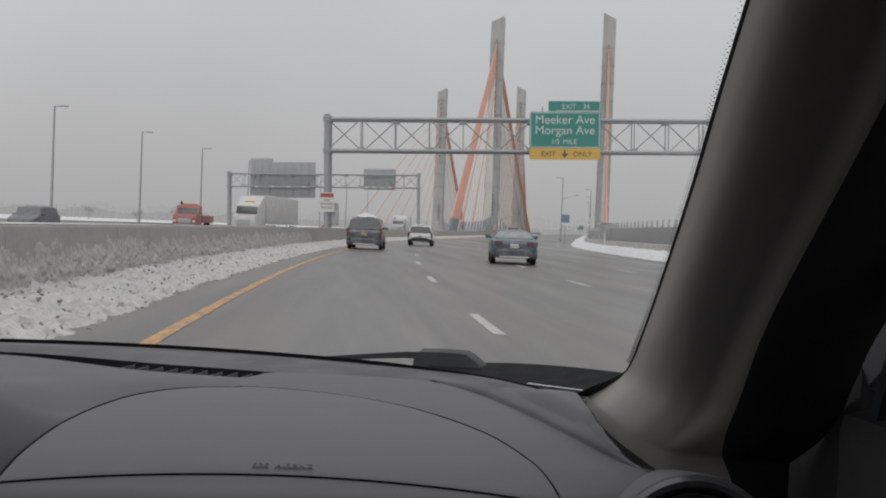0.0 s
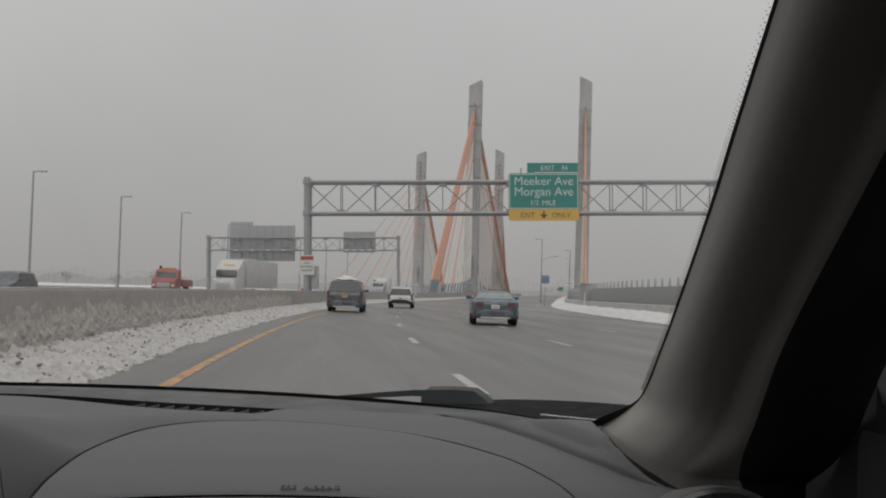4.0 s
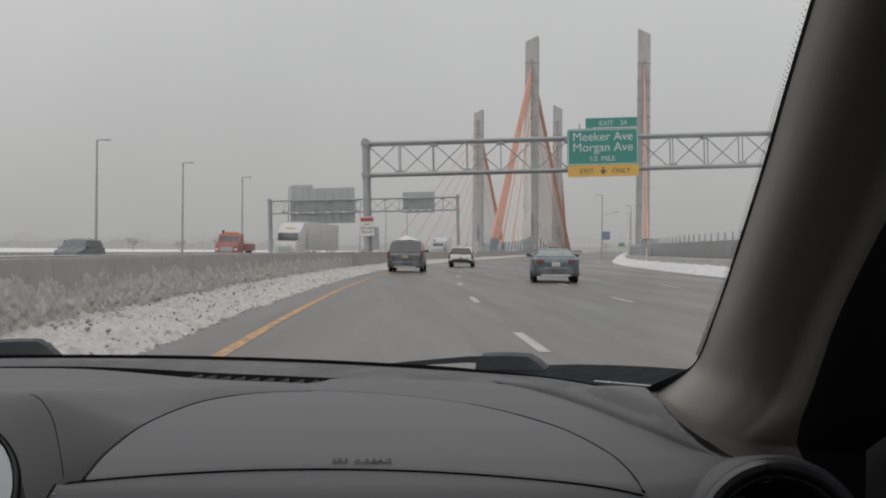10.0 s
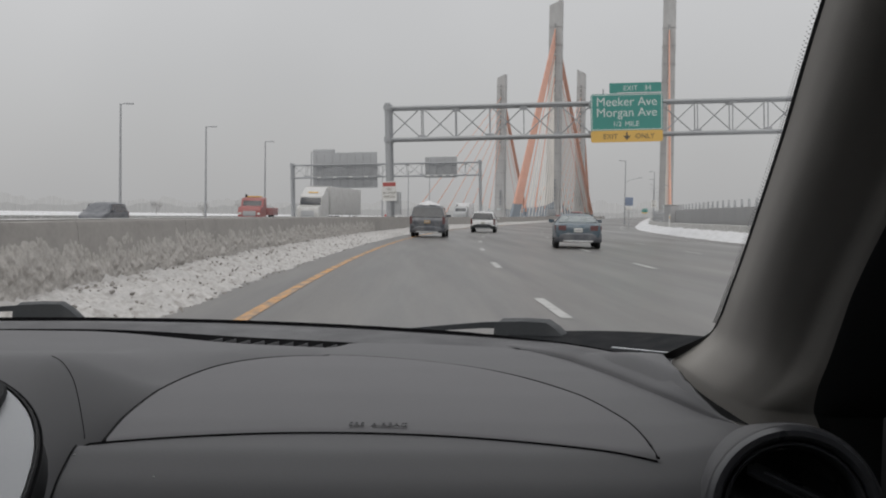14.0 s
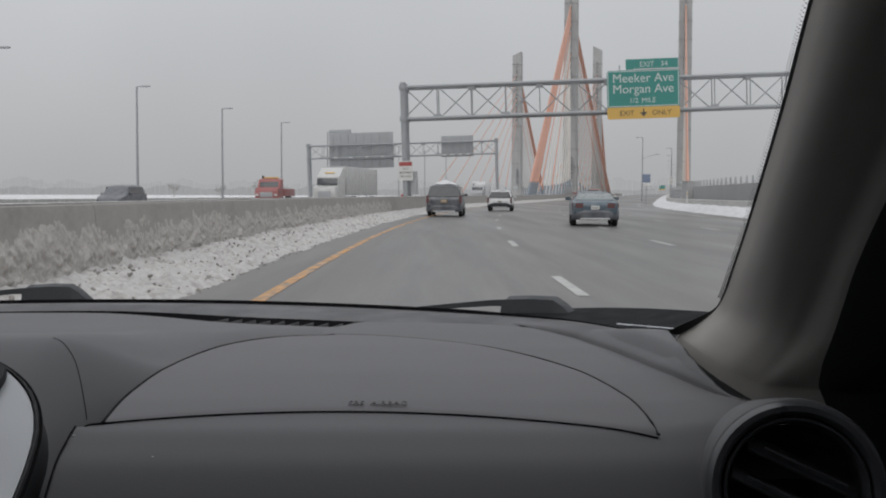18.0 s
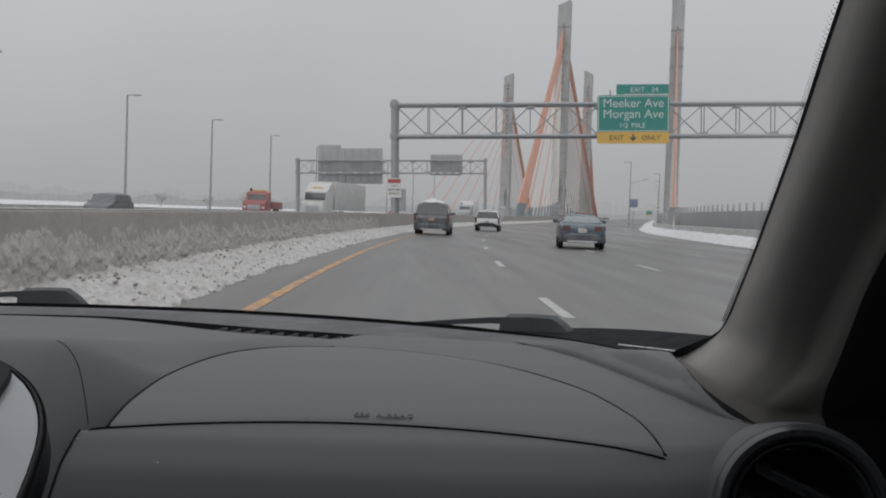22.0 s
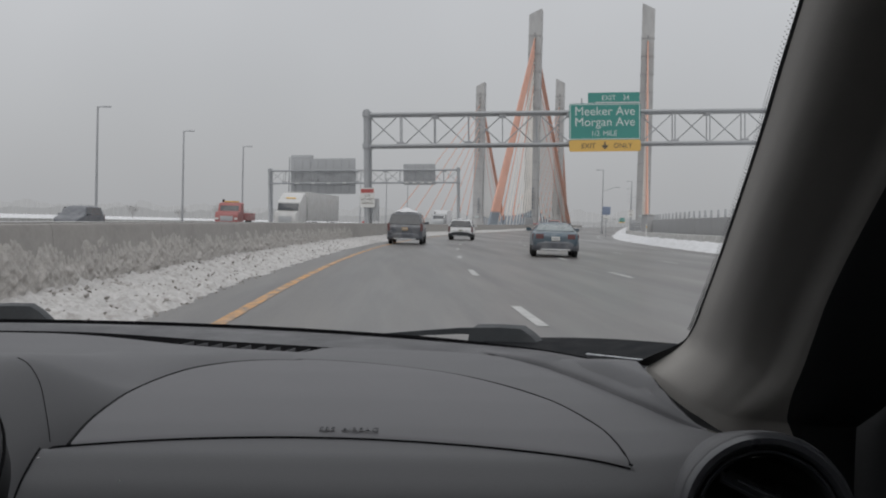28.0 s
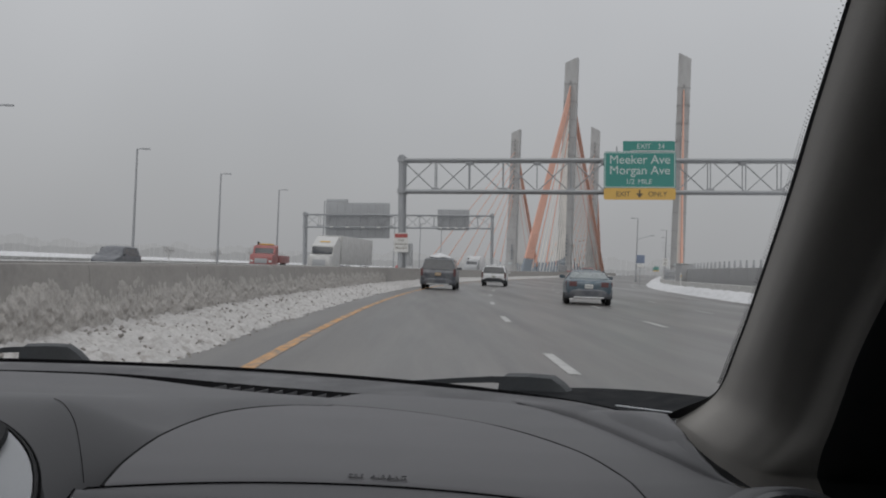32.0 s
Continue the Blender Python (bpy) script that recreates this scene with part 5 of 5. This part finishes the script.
copy_thing(housing, Matrix.Translation(on(-9.6, 139)) @ Euler((0, 0, 0.3)).to_matrix().to_4x4())


def rounded_plate(w, h, r, depth):
    """An upright plate with rounded corners, its middle at the origin, its face towards -y."""
    ring = [(sx * (w / 2 - r) + r * math.cos(a), sz * (h / 2 - r) + r * math.sin(a)) for sx, sz, a0 in ((1, 1, 0), (-1, 1, 90), (-1, -1, 180), (1, -1, 270)) for a in (radians(a0 + 22.5 * i) for i in range(5))]
    return loft(bmesh.new(), [[(x, y, z) for x, z in ring] for y in (-depth / 2, depth / 2)])


def moved(bm, c):
    bmesh.ops.translate(bm, verts=bm.verts, vec=Vector(c))
    return bm


def green_sign(t, c, w, h, top, lines, foot, small=""):
    """A green sign with an amber foot on a gantry; c: middle of its face, local to the gantry."""
    x, y, z = c
    board = part("sign_board", moved(rounded_plate(w, h, 0.16, 0.08), c), M_GREEN, t, "green direction sign with white lettering")
    part("sign_border", frame_ring(w - 0.14, h - 0.14, 0.05, (x, y - 0.046, z)), M_SIGNTEXT, board)
    amber = part("amber_panel", moved(rounded_plate(w, 0.76, 0.14, 0.09), (x, y - 0.006, z - h / 2 - 0.37)), M_AMBER, t, "amber exit panel")
    tab = part("exit_tab", moved(rounded_plate(w * 0.72, 0.66, 0.05, 0.08), (x + w * 0.125, y, z + h / 2 + 0.37)), M_GREEN, t, "small green exit tab dusted with snow")
    part("snow_line", box(bmesh.new(), (x + w * 0.17, y - 0.03, z + h / 2 + 0.045), (w * 0.6, 0.12, 0.06), 0.02), M_SNOWCLEAN, tab, "snow caught under the tab")
    face = Euler((radians(90), 0, 0)).to_matrix().to_4x4()
    for word, dx in zip(top.split(), (-0.30, 0.82)):
        lettering("tab_lettering", word, 0.46, Matrix.Translation((x + w * 0.12 + dx, y - 0.05, z + h / 2 + 0.20)) @ face, M_SIGNTEXT, tab, 0.004)
    for i, s in enumerate(lines):
        lettering("sign_lettering", s, 0.80, Matrix.Translation((x, y - 0.05, z + 0.42 - 0.70 * i)) @ face, M_SIGNTEXT, board, 0.004)
    if small:
        for word, dx in zip(small.split(), (-0.62, 0.34)):
            lettering("distance_lettering", word, 0.46, Matrix.Translation((x + dx, y - 0.05, z - 0.92)) @ face, M_SIGNTEXT, board, 0.004)
    for s, dx in zip(foot, (-w * 0.23, w * 0.25)):
        lettering("foot_lettering", s, 0.46, Matrix.Translation((x + dx, y - 0.058, z - h / 2 - 0.53)) @ face, M_SIGNDARK, amber, 0.004)
    bm = bmesh.new()
    for p in (((-0.05, 0.26), (0.05, 0.26), (0.05, -0.02), (-0.05, -0.02)), ((-0.24, 0.03), (0.24, 0.03), (0.0, -0.26))):
        loft(bm, [[(x + a, y - k, z - h / 2 - 0.37 + b) for a, b in p] for k in (0.052, 0.060)])
    part("arrow", bm, M_SIGNDARK, amber, "dark arrow pointing down")
    for dx in (-w * 0.32, 0.0, w * 0.32):
        part("sign_hanger", box(bmesh.new(), (x + dx, y + 0.13, z - 0.1), (0.09, 0.16, h + 0.9), 0.01), M_STEEL, t)


def frame_ring(w, h, s, c):
    bm = bmesh.new()
    x, y, z = c
    for dx, dz, sx, sz in ((0, h / 2, w, s), (0, -h / 2, w, s), (w / 2, 0, s, h - s - 0.01), (-w / 2, 0, s, h - s - 0.01)):
        box(bm, (x + dx, y, z + dz), (sx, 0.006, sz))
    return bm


def gantry(p, turn, span, label, tall=6.2, depth=2.1, tilt=0.0, pitch=2.1, thick=1.0):
    """A box truss across the road on two framed legs; its left leg at the origin. tilt: it follows the banked road."""
    t = thing("sign_gantry", label, "gantry", "sign gantries")
    t.location = p
    t.rotation_euler = (0, radians(-tilt), turn)
    for x in (0.0, span):
        for y in (-0.6, 0.6):
            leg = part("leg", tube(bmesh.new(), [(x, y, -0.6), (x, y, tall + depth + 0.30), (x, y, tall + depth + 0.34)], [0.20 * thick, 0.20 * thick, 0.12 * thick], 14), M_STEEL, t)
            part("base_plate", box(bmesh.new(), (x, y, 0.06), (0.66, 0.66, 0.08), 0.01), M_STEEL, leg)
            for z in (tall, tall + depth):
                part("flange", tube(bmesh.new(), [(x, y, z - 0.16), (x, y, z + 0.16)], 0.27 * thick, 14), M_STEEL, leg)
        for k in range(4):
            z = 0.4 + k * (tall - 0.6) / 4
            part("leg_brace", tube(bmesh.new(), [(x, -0.6 if k % 2 else 0.6, z), (x, 0.6 if k % 2 else -0.6, z + (tall - 0.6) / 4)], 0.075, 8), M_STEEL, t)
    n = int(span / pitch)
    for y in (-0.6, 0.6):
        for z in (tall, tall + depth):
            chord = part("chord", tube(bmesh.new(), [(-0.25, y, z), (span + 0.25, y, z)], 0.115 * thick, 10), M_STEEL, t)
            for k in range(1, n):
                if (k % 2 == 0) == (z > tall) or k == n // 2:
                    part("gusset", box(bmesh.new(), (span * k / n, y - 0.0, z + (0.1 if z < tall + 0.1 else -0.1)), (0.50, 0.06 if k != n // 2 else 0.34, 0.30), 0.01), M_STEEL, chord)
    for k in range(n + 1):
        x0, x1 = span * k / n, span * (k + 1) / n
        up = k % 2
        for y, flip in ((-0.6, 0), (0.6, 1)):
            if 0 < k < n:
                part("upright", tube(bmesh.new(), [(x0, y, tall), (x0, y, tall + depth)], 0.042 * thick, 6), M_STEEL, t)
            if k < n:
                a, b = (depth, 0) if up != flip else (0, depth)
                part("diagonal", tube(bmesh.new(), [(x0, y, tall + a), (x1, y, tall + b)], 0.042 * thick, 6), M_STEEL, t)
        if k < n:
            for z in (tall, tall + depth):
                part("tie", tube(bmesh.new(), [(x0, -0.6 if up else 0.6, z), (x1, 0.6 if up else -0.6, z)], 0.036 * thick, 6), M_STEEL, t)
    return t


def warning_plate(t):
    """The white plate with a red heading on a gantry's leg, over a grey cabinet."""
    plate = part("warning_plate", moved(rounded_plate(0.98, 1.30, 0.05, 0.03), (0.05, -0.86, 2.75)), M_SIGNWHITE, t, "white warning plate with a red heading")
    part("red_heading", box(bmesh.new(), (0.05, -0.879, 3.20), (0.86, 0.008, 0.26), 0.0), M_RED, plate)
    for i, s in enumerate(("GAP", "BETWEEN", "BRIDGES")):
        lettering("plate_lettering", s, 0.19, Matrix.Translation((0.05, -0.880, 2.82 - 0.25 * i)) @ Euler((radians(90), 0, 0)).to_matrix().to_4x4(), M_SIGNDARK, plate, 0.003)
    part("plate_bracket", box(bmesh.new(), (0.05, -0.82, 2.75), (0.3, 0.06, 0.9), 0.01), M_STEEL, plate)
    part("power_cabinet", box(bmesh.new(), (0.55, -0.35, 1.95), (0.42, 0.5, 1.5), 0.03), M_SIGNBACK, t, "grey steel cabinet on the leg")


entry = gantry(on(-4.72, 73.5), -heading(73.5), 29.4, "galvanised box truss gantry with a green exit sign over the motorway", tilt=1.8)
green_sign(entry, (15.75, -0.85, 7.62), 4.66, 2.40, "EXIT 34", ("Meeker Ave", "Morgan Ave"), ("EXIT", "ONLY"), "1/2 MILE")
warning_plate(entry)
back = gantry(on(-32.8, 148), -0.12, 26.4, "galvanised truss gantry over the opposite carriageway, signs seen from behind", 6.15, 1.75, 1.6, 2.0, 0.9)
for x, z, w, h in ((7.3, 7.15, 9.2, 5.0), (20.9, 7.35, 4.5, 2.9)):
    board = part("sign_back", moved(rounded_plate(w, h, 0.1, 0.08), (x, 0.95, z)), M_SIGNBACK, back, "plain grey sign back")
    for k in range(int(w / 1.1)):
        part("stiffener", box(bmesh.new(), (x - w / 2 + 0.6 + 1.1 * k, 0.86, z), (0.08, 0.08, h * 0.92), 0.01), M_STEEL, board)
    if w > 6:
        part("tab_back", box(bmesh.new(), (x - w * 0.32, 0.95, z + h / 2 + 0.26), (w * 0.34, 0.08, 0.5), 0.01), M_SIGNBACK, board)
    walkway = part("walkway", box(bmesh.new(), (x, -0.85, 6.0), (w, 0.5, 0.08), 0.01), M_STEEL, back, "steel grating below the sign")
    for k in range(4):
        part("sign_lamp", box(bmesh.new(), (x - w * 0.36 + w * 0.24 * k, -1.1, 6.12), (0.5, 0.2, 0.14), 0.03), M_SIGNWHITE, walkway)
exit_gantry = gantry(on(-4.95, 880, -2.0), -heading(880), 29.4, "galvanised truss gantry with a green exit sign after the bridge")
green_sign(exit_gantry, (15.75, -0.85, 7.62), 4.66, 2.40, "EXIT 34", ("Meeker Ave", "Morgan Ave"), ("EXIT", "ONLY"))
warning_plate(exit_gantry)


def truck(name, label, cab, load, x, y, tall):
    """A lorry that comes the other way."""
    t = thing(name, label, "truck", "lorries on the opposite carriageway")
    t.location = (x, y, 0)
    bm = bmesh.new()
    loft(bm, [[(sx * 1.15, yy, z) for sx, z in ((-1, 0.6), (1, 0.6), (1, top), (0.9, top + 0.1), (-0.9, top + 0.1), (-1, top))] for yy, top in ((-4.3, 1.4), (-4.1, 1.7), (-2.9, 1.8), (-2.5, 2.6), (-1.2, 2.7))])
    part("cab", bm, cab, t)
    part("windscreen", box(bmesh.new(), (0, -2.78, 2.15), (1.9, 0.06, 0.62), 0.02, Euler((radians(-24), 0, 0)).to_matrix()), M_TINT, t)
    part("load_box", box(bmesh.new(), (0, 2.1, 0.95 + tall / 2), (2.4, 6.2, tall), 0.05), load, t)
    part("exhaust_stack", tube(bmesh.new(), [(-1.0, -1.0, 0.8), (-1.0, -1.0, 3.1)], 0.12, 10), M_TYRE, t, "dark exhaust stack")
    for y1 in (-3.3, 1.6, 3.2):
        for s in (-1, 1):
            part("wheel", revolve(bmesh.new(), [(0.0, -0.14), (0.45, -0.14), (0.5, -0.08), (0.5, 0.08), (0.45, 0.14), (0.0, 0.14)], Matrix.Translation((s * 1.0, y1, 0.5)) @ Euler((0, radians(90), 0)).to_matrix().to_4x4(), 20), M_TYRE, t)
    part("bumper", box(bmesh.new(), (0, -4.4, 0.6), (2.3, 0.2, 0.35), 0.05), M_STEEL, t)
    return t


def semi(x, y):
    """A white articulated lorry coming the other way."""
    t = thing("box_truck", "white articulated box truck on the slushy opposite carriageway", "truck", "lorries on the opposite carriageway")
    stand(t, x, y)
    bm = bmesh.new()
    loft(bm, [[(sx * w, yy, z) for sx, z in ((-1, 0.6), (1, 0.6), (1, top * 0.72), (0.93, top), (-0.93, top), (-1, top * 0.72))] for yy, top, w in ((-2.6, 1.5, 1.05), (-2.45, 1.85, 1.18), (-1.5, 2.0, 1.2), (-1.2, 2.9, 1.2), (-0.6, 3.1, 1.2), (0.5, 3.75, 1.2), (1.2, 3.85, 1.2))])
    cab = part("cab", bm, M_TRUCKWHITE, t)
    part("windscreen", box(bmesh.new(), (0, -1.43, 2.42), (2.05, 0.05, 0.72), 0.02, Euler((radians(-17), 0, 0)).to_matrix()), M_TINT, cab)
    part("roof_band", box(bmesh.new(), (0, -0.35, 3.3), (1.0, 0.05, 0.14), 0.01, Euler((radians(-45), 0, 0)).to_matrix()), M_AMBER, cab)
    part("grille", box(bmesh.new(), (0, -2.62, 1.15), (1.3, 0.06, 0.7), 0.03), M_SIGNBACK, cab)
    part("bumper", box(bmesh.new(), (0, -2.68, 0.62), (2.3, 0.2, 0.32), 0.05), M_STEEL, t)
    trailer = part("trailer", box(bmesh.new(), (0, 9.4, 2.55), (2.55, 15.2, 2.85), 0.05), M_TRUCKWHITE, t, "long white trailer greyed for haze")
    for k in range(15):
        part("side_rib", box(bmesh.new(), (1.285, 2.4 + k, 2.55), (0.03, 0.05, 2.7)), M_TRUCKWHITE, trailer)
    for y1 in (-1.8, 2.0, 3.3, 14.2, 15.5):
        for s in (-1, 1):
            part("wheel", revolve(bmesh.new(), [(0.0, -0.14), (0.45, -0.14), (0.5, -0.08), (0.5, 0.08), (0.45, 0.14), (0.0, 0.14)], Matrix.Translation((s * 1.05, y1, 0.5)) @ Euler((0, radians(90), 0)).to_matrix().to_4x4(), 18), M_TYRE, t)
    return t


semi(-17.6, 107)
tow = stand(truck("tow_truck", "red tow truck with a dark exhaust stack on the opposite carriageway", M_PAINTRED, M_PAINTRED, 0, 0, 0.8), -25.0, 112, 6)
part("boom", tube(bmesh.new(), [(0, 3.6, 1.7), (0, 0.2, 2.9), (0, -0.2, 2.9)], [0.14, 0.11, 0.10], 8), M_SIGNBACK, tow, "grey crane boom")
part("light_bar", box(bmesh.new(), (0, -1.7, 2.86), (1.5, 0.25, 0.14), 0.03), M_AMBER, tow, "amber light bar")
for x in (-0.95, 0.95):
    part("headlight", box(bmesh.new(), (x, -4.28, 1.1), (0.3, 0.12, 0.22), 0.03), M_SIGNWHITE, tow)
part("grille", box(bmesh.new(), (0, -4.30, 1.12), (1.3, 0.08, 0.5), 0.02), M_SIGNBACK, tow)
stand(truck("box_truck", "grey box truck far off on the opposite carriageway", M_SIGNBACK, M_PAINTWHITE, 0, 0, 2.5), -17.0, 196)

# ---- distance ----


def treeline(y, x0, x1, low, high, seed, tone):
    r = random.Random(seed)
    bm = bmesh.new()
    xs, x = [], x0
    while x < x1:
        xs.append(x)
        x += r.uniform(1.5, 4.0)
    top = [bm.verts.new((x, y + r.uniform(-4, 4), low + (high - low) * (0.45 + 0.9 * abs(noise.fractal(Vector((x * 0.012, seed, 0)), 0.8, 2.2, 5))) + r.uniform(-0.4, 0.4))) for x in xs]
    bot = [bm.verts.new((v.co.x, v.co.y, -1.0)) for v in top]
    back = [bm.verts.new((v.co.x, v.co.y + 12, -1.0)) for v in top]
    for i in range(len(xs) - 1):
        bm.faces.new((bot[i], bot[i + 1], top[i + 1], top[i]))
        bm.faces.new((top[i], top[i + 1], back[i + 1], back[i]))
    return structure("backdrop", bm, tone, "horizon line of bare trees and roofs, haze put in as a pale glow", "backdrop", False)


# the farther line glows brighter, as thicker haze
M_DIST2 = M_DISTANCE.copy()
M_DIST2.name = "haze_glow_roofs"
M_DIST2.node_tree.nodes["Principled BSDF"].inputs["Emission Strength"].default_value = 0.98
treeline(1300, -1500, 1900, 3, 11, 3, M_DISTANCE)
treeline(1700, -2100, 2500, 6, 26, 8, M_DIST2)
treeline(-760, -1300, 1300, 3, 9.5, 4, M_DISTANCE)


def bare_tree(p, h, seed, label="bare winter tree grey in the mist"):
    t = thing("bare_tree", label, "tree", "bare trees")
    t.location = p
    r = random.Random(seed)
    part("trunk", tube(bmesh.new(), [(0, 0, -0.45), (0.05, 0, h * 0.25), (0, 0.1, h * 0.5)], [h * 0.03, h * 0.022, h * 0.014], 8), M_WOOD, t)
    bm = bmesh.new()

    def grow(a, d, length, rad, level):
        b = a + d * length
        tube(bm, [a, a.lerp(b, 0.5) + Vector((r.uniform(-1, 1), r.uniform(-1, 1), 0)) * length * 0.06, b], [rad, rad * 0.8, rad * 0.6], 5, False)
        if level:
            for _ in range(4 if level > 1 else 5):
                n = (d + Vector((r.uniform(-1, 1), r.uniform(-1, 1), r.uniform(-0.35, 0.7))) * 0.85).normalized()
                grow(a.lerp(b, r.uniform(0.45, 1.0)), n, length * r.uniform(0.6, 0.85), rad * 0.55, level - 1)

    for i in range(11):
        a = i * 2.4 + r.uniform(-0.3, 0.3)
        grow(Vector((0, 0, h * r.uniform(0.12, 0.45))), Vector((math.cos(a), math.sin(a), 0.9)).normalized(), h * 0.22, h * 0.008, 3)
    part("crown", bm, M_WOOD, t)
    return t


tree = bare_tree((-72, 470, 0), 11, 3)
for i, (x, y, s) in enumerate(((-95, 500, 0.7), (-40, 620, 0.9), (-130, 560, 0.9))):
    copy_thing(tree, Matrix.Translation((x, y, 0)) @ Euler((0, 0, i * 1.3)).to_matrix().to_4x4() @ Matrix.Diagonal((s, s, s, 1)))

# poster white and red are dull and close in tone
M_POSTER = mat("dull_poster_white", (0.47, 0.47, 0.47), 0.7, vary=0.1, scale=1, bump=0)
M_POSTERRED = mat("dull_poster_red", (0.44, 0.31, 0.29), 0.7, vary=0.1, scale=1, bump=0)
board = thing("billboard", "dull white billboard with red heading on steel legs", "billboard")
board.location = (70, 720, 0)
part("panel", box(bmesh.new(), (0, 0, 5.2), (7.6, 0.3, 3.8), 0.05), M_POSTER, board, "white panel with red bars")
part("heading_bar", box(bmesh.new(), (-0.2, -0.17, 6.5), (6.6, 0.04, 0.9), 0.0), M_POSTERRED, board)
part("picture_bar", box(bmesh.new(), (0.9, -0.17, 4.6), (3.6, 0.04, 1.2), 0.0), M_BRICK, board)
part("dark_side", box(bmesh.new(), (4.6, 0.3, 5.4), (1.0, 0.5, 4.6), 0.05), M_SIGNBACK, board)
for x in (-2.6, 0, 2.6):
    part("leg", tube(bmesh.new(), [(x, 0, -0.4), (x, 0, 3.4)], 0.18, 8), M_STEEL, board)

ramp = thing("ramp_wall", "grey concrete wall beside the slip road with short posts on top", "wall", "", "structure")
for k in range(8):
    y0 = 50 + 6.4 * k
    part("wall_panel", loft(bmesh.new(), [[on(x, y, z) for x, z in ((17.3, -0.12), (17.3, 1.95), (17.6, 1.95), (17.6, -0.12))] for y in (y0 + 0.02, y0 + 6.38)]), M_RAMP, ramp)
    for j in range(3):
        p = on(17.45, y0 + 1.1 + 2.1 * j)
        part("post", box(bmesh.new(), (p.x, p.y, 2.2), (0.14, 0.14, 0.52), 0.02, taper=0.8), M_SIGNBACK, ramp, "short grey steel post")
end_block = thing("end_block", "dark concrete end block of the slip road wall", "wall", "", "structure")
p = on(17.2, 102.6)
part("block", box(bmesh.new(), (p.x, p.y, 1.15), (1.1, 2.4, 2.5), 0.05), M_RAMP, end_block)
part("cap", box(bmesh.new(), (p.x, p.y, 2.44), (1.2, 2.5, 0.08), 0.02), M_CAP, end_block)
marker = thing("route_marker", "small blue route marker on a steel post by the snow bank", "sign")
marker.location = on(13.9, 130.5)
part("post", tube(bmesh.new(), [(0, 0, -0.3), (0, 0, 3.6)], 0.05, 8), M_STEEL, marker)
part("sign_board", box(bmesh.new(), (0, -0.07, 3.1), (0.95, 0.04, 0.95), 0.02), M_SHIELD, marker, "blue shield on a pale plate")
part("lower_plate", box(bmesh.new(), (0, -0.07, 2.3), (0.8, 0.04, 0.35), 0.02), M_SIGNWHITE, marker)
speed = thing("speed_sign", "white speed limit sign on a thin post by the parapet", "sign")
speed.location = on(16.95, 146)
part("post", tube(bmesh.new(), [(0, 0, -0.3), (0, 0, 3.4)], 0.04, 8), M_STEEL, speed)
plate = part("sign_plate", moved(rounded_plate(0.76, 0.95, 0.05, 0.03), (0, -0.06, 3.0)), M_SIGNWHITE, speed)
for text, size, z in (("SPEED", 0.15, 3.27), ("LIMIT", 0.15, 3.12), ("45", 0.46, 2.66)):
    lettering("plate_lettering", text, size, Matrix.Translation((0, -0.08, z)) @ Euler((radians(90), 0, 0)).to_matrix().to_4x4(), M_SIGNDARK, plate, 0.003)
delineator = thing("delineator", "thin white plastic marker post in the snow", "marker post")
delineator.location = on(16.2, 95)
part("post", tube(bmesh.new(), [(0, 0, 0), (0, 0, 1.5), (0, 0, 1.56)], [0.06, 0.055, 0.03], 8), M_SIGNWHITE, delineator)
part("reflector", box(bmesh.new(), (0, -0.06, 1.3), (0.07, 0.02, 0.18), 0.004), M_AMBER, delineator, "amber reflector")
structure("verge_snow", ribbon(steps(17.7, 24, 8), steps(20, 440, 120), 0, lambda x, y: -0.06 + 0.35 * abs(rough(x, y, 0.15))), M_SNOWCLEAN, "snow on the verge beyond the parapet", "snow", True, "stuff")

shed = thing("blue_shed", "blue sheet-clad shed far beside the motorway", "building")
shed.location = (300, 960, 0)
part("walls", box(bmesh.new(), (0, 0, 3.05), (26, 12, 6.9), 0.1), M_BLUE, shed)
part("roof", box(bmesh.new(), (0, 0, 6.7), (26.6, 12.6, 0.5), 0.1), M_STEEL, shed)
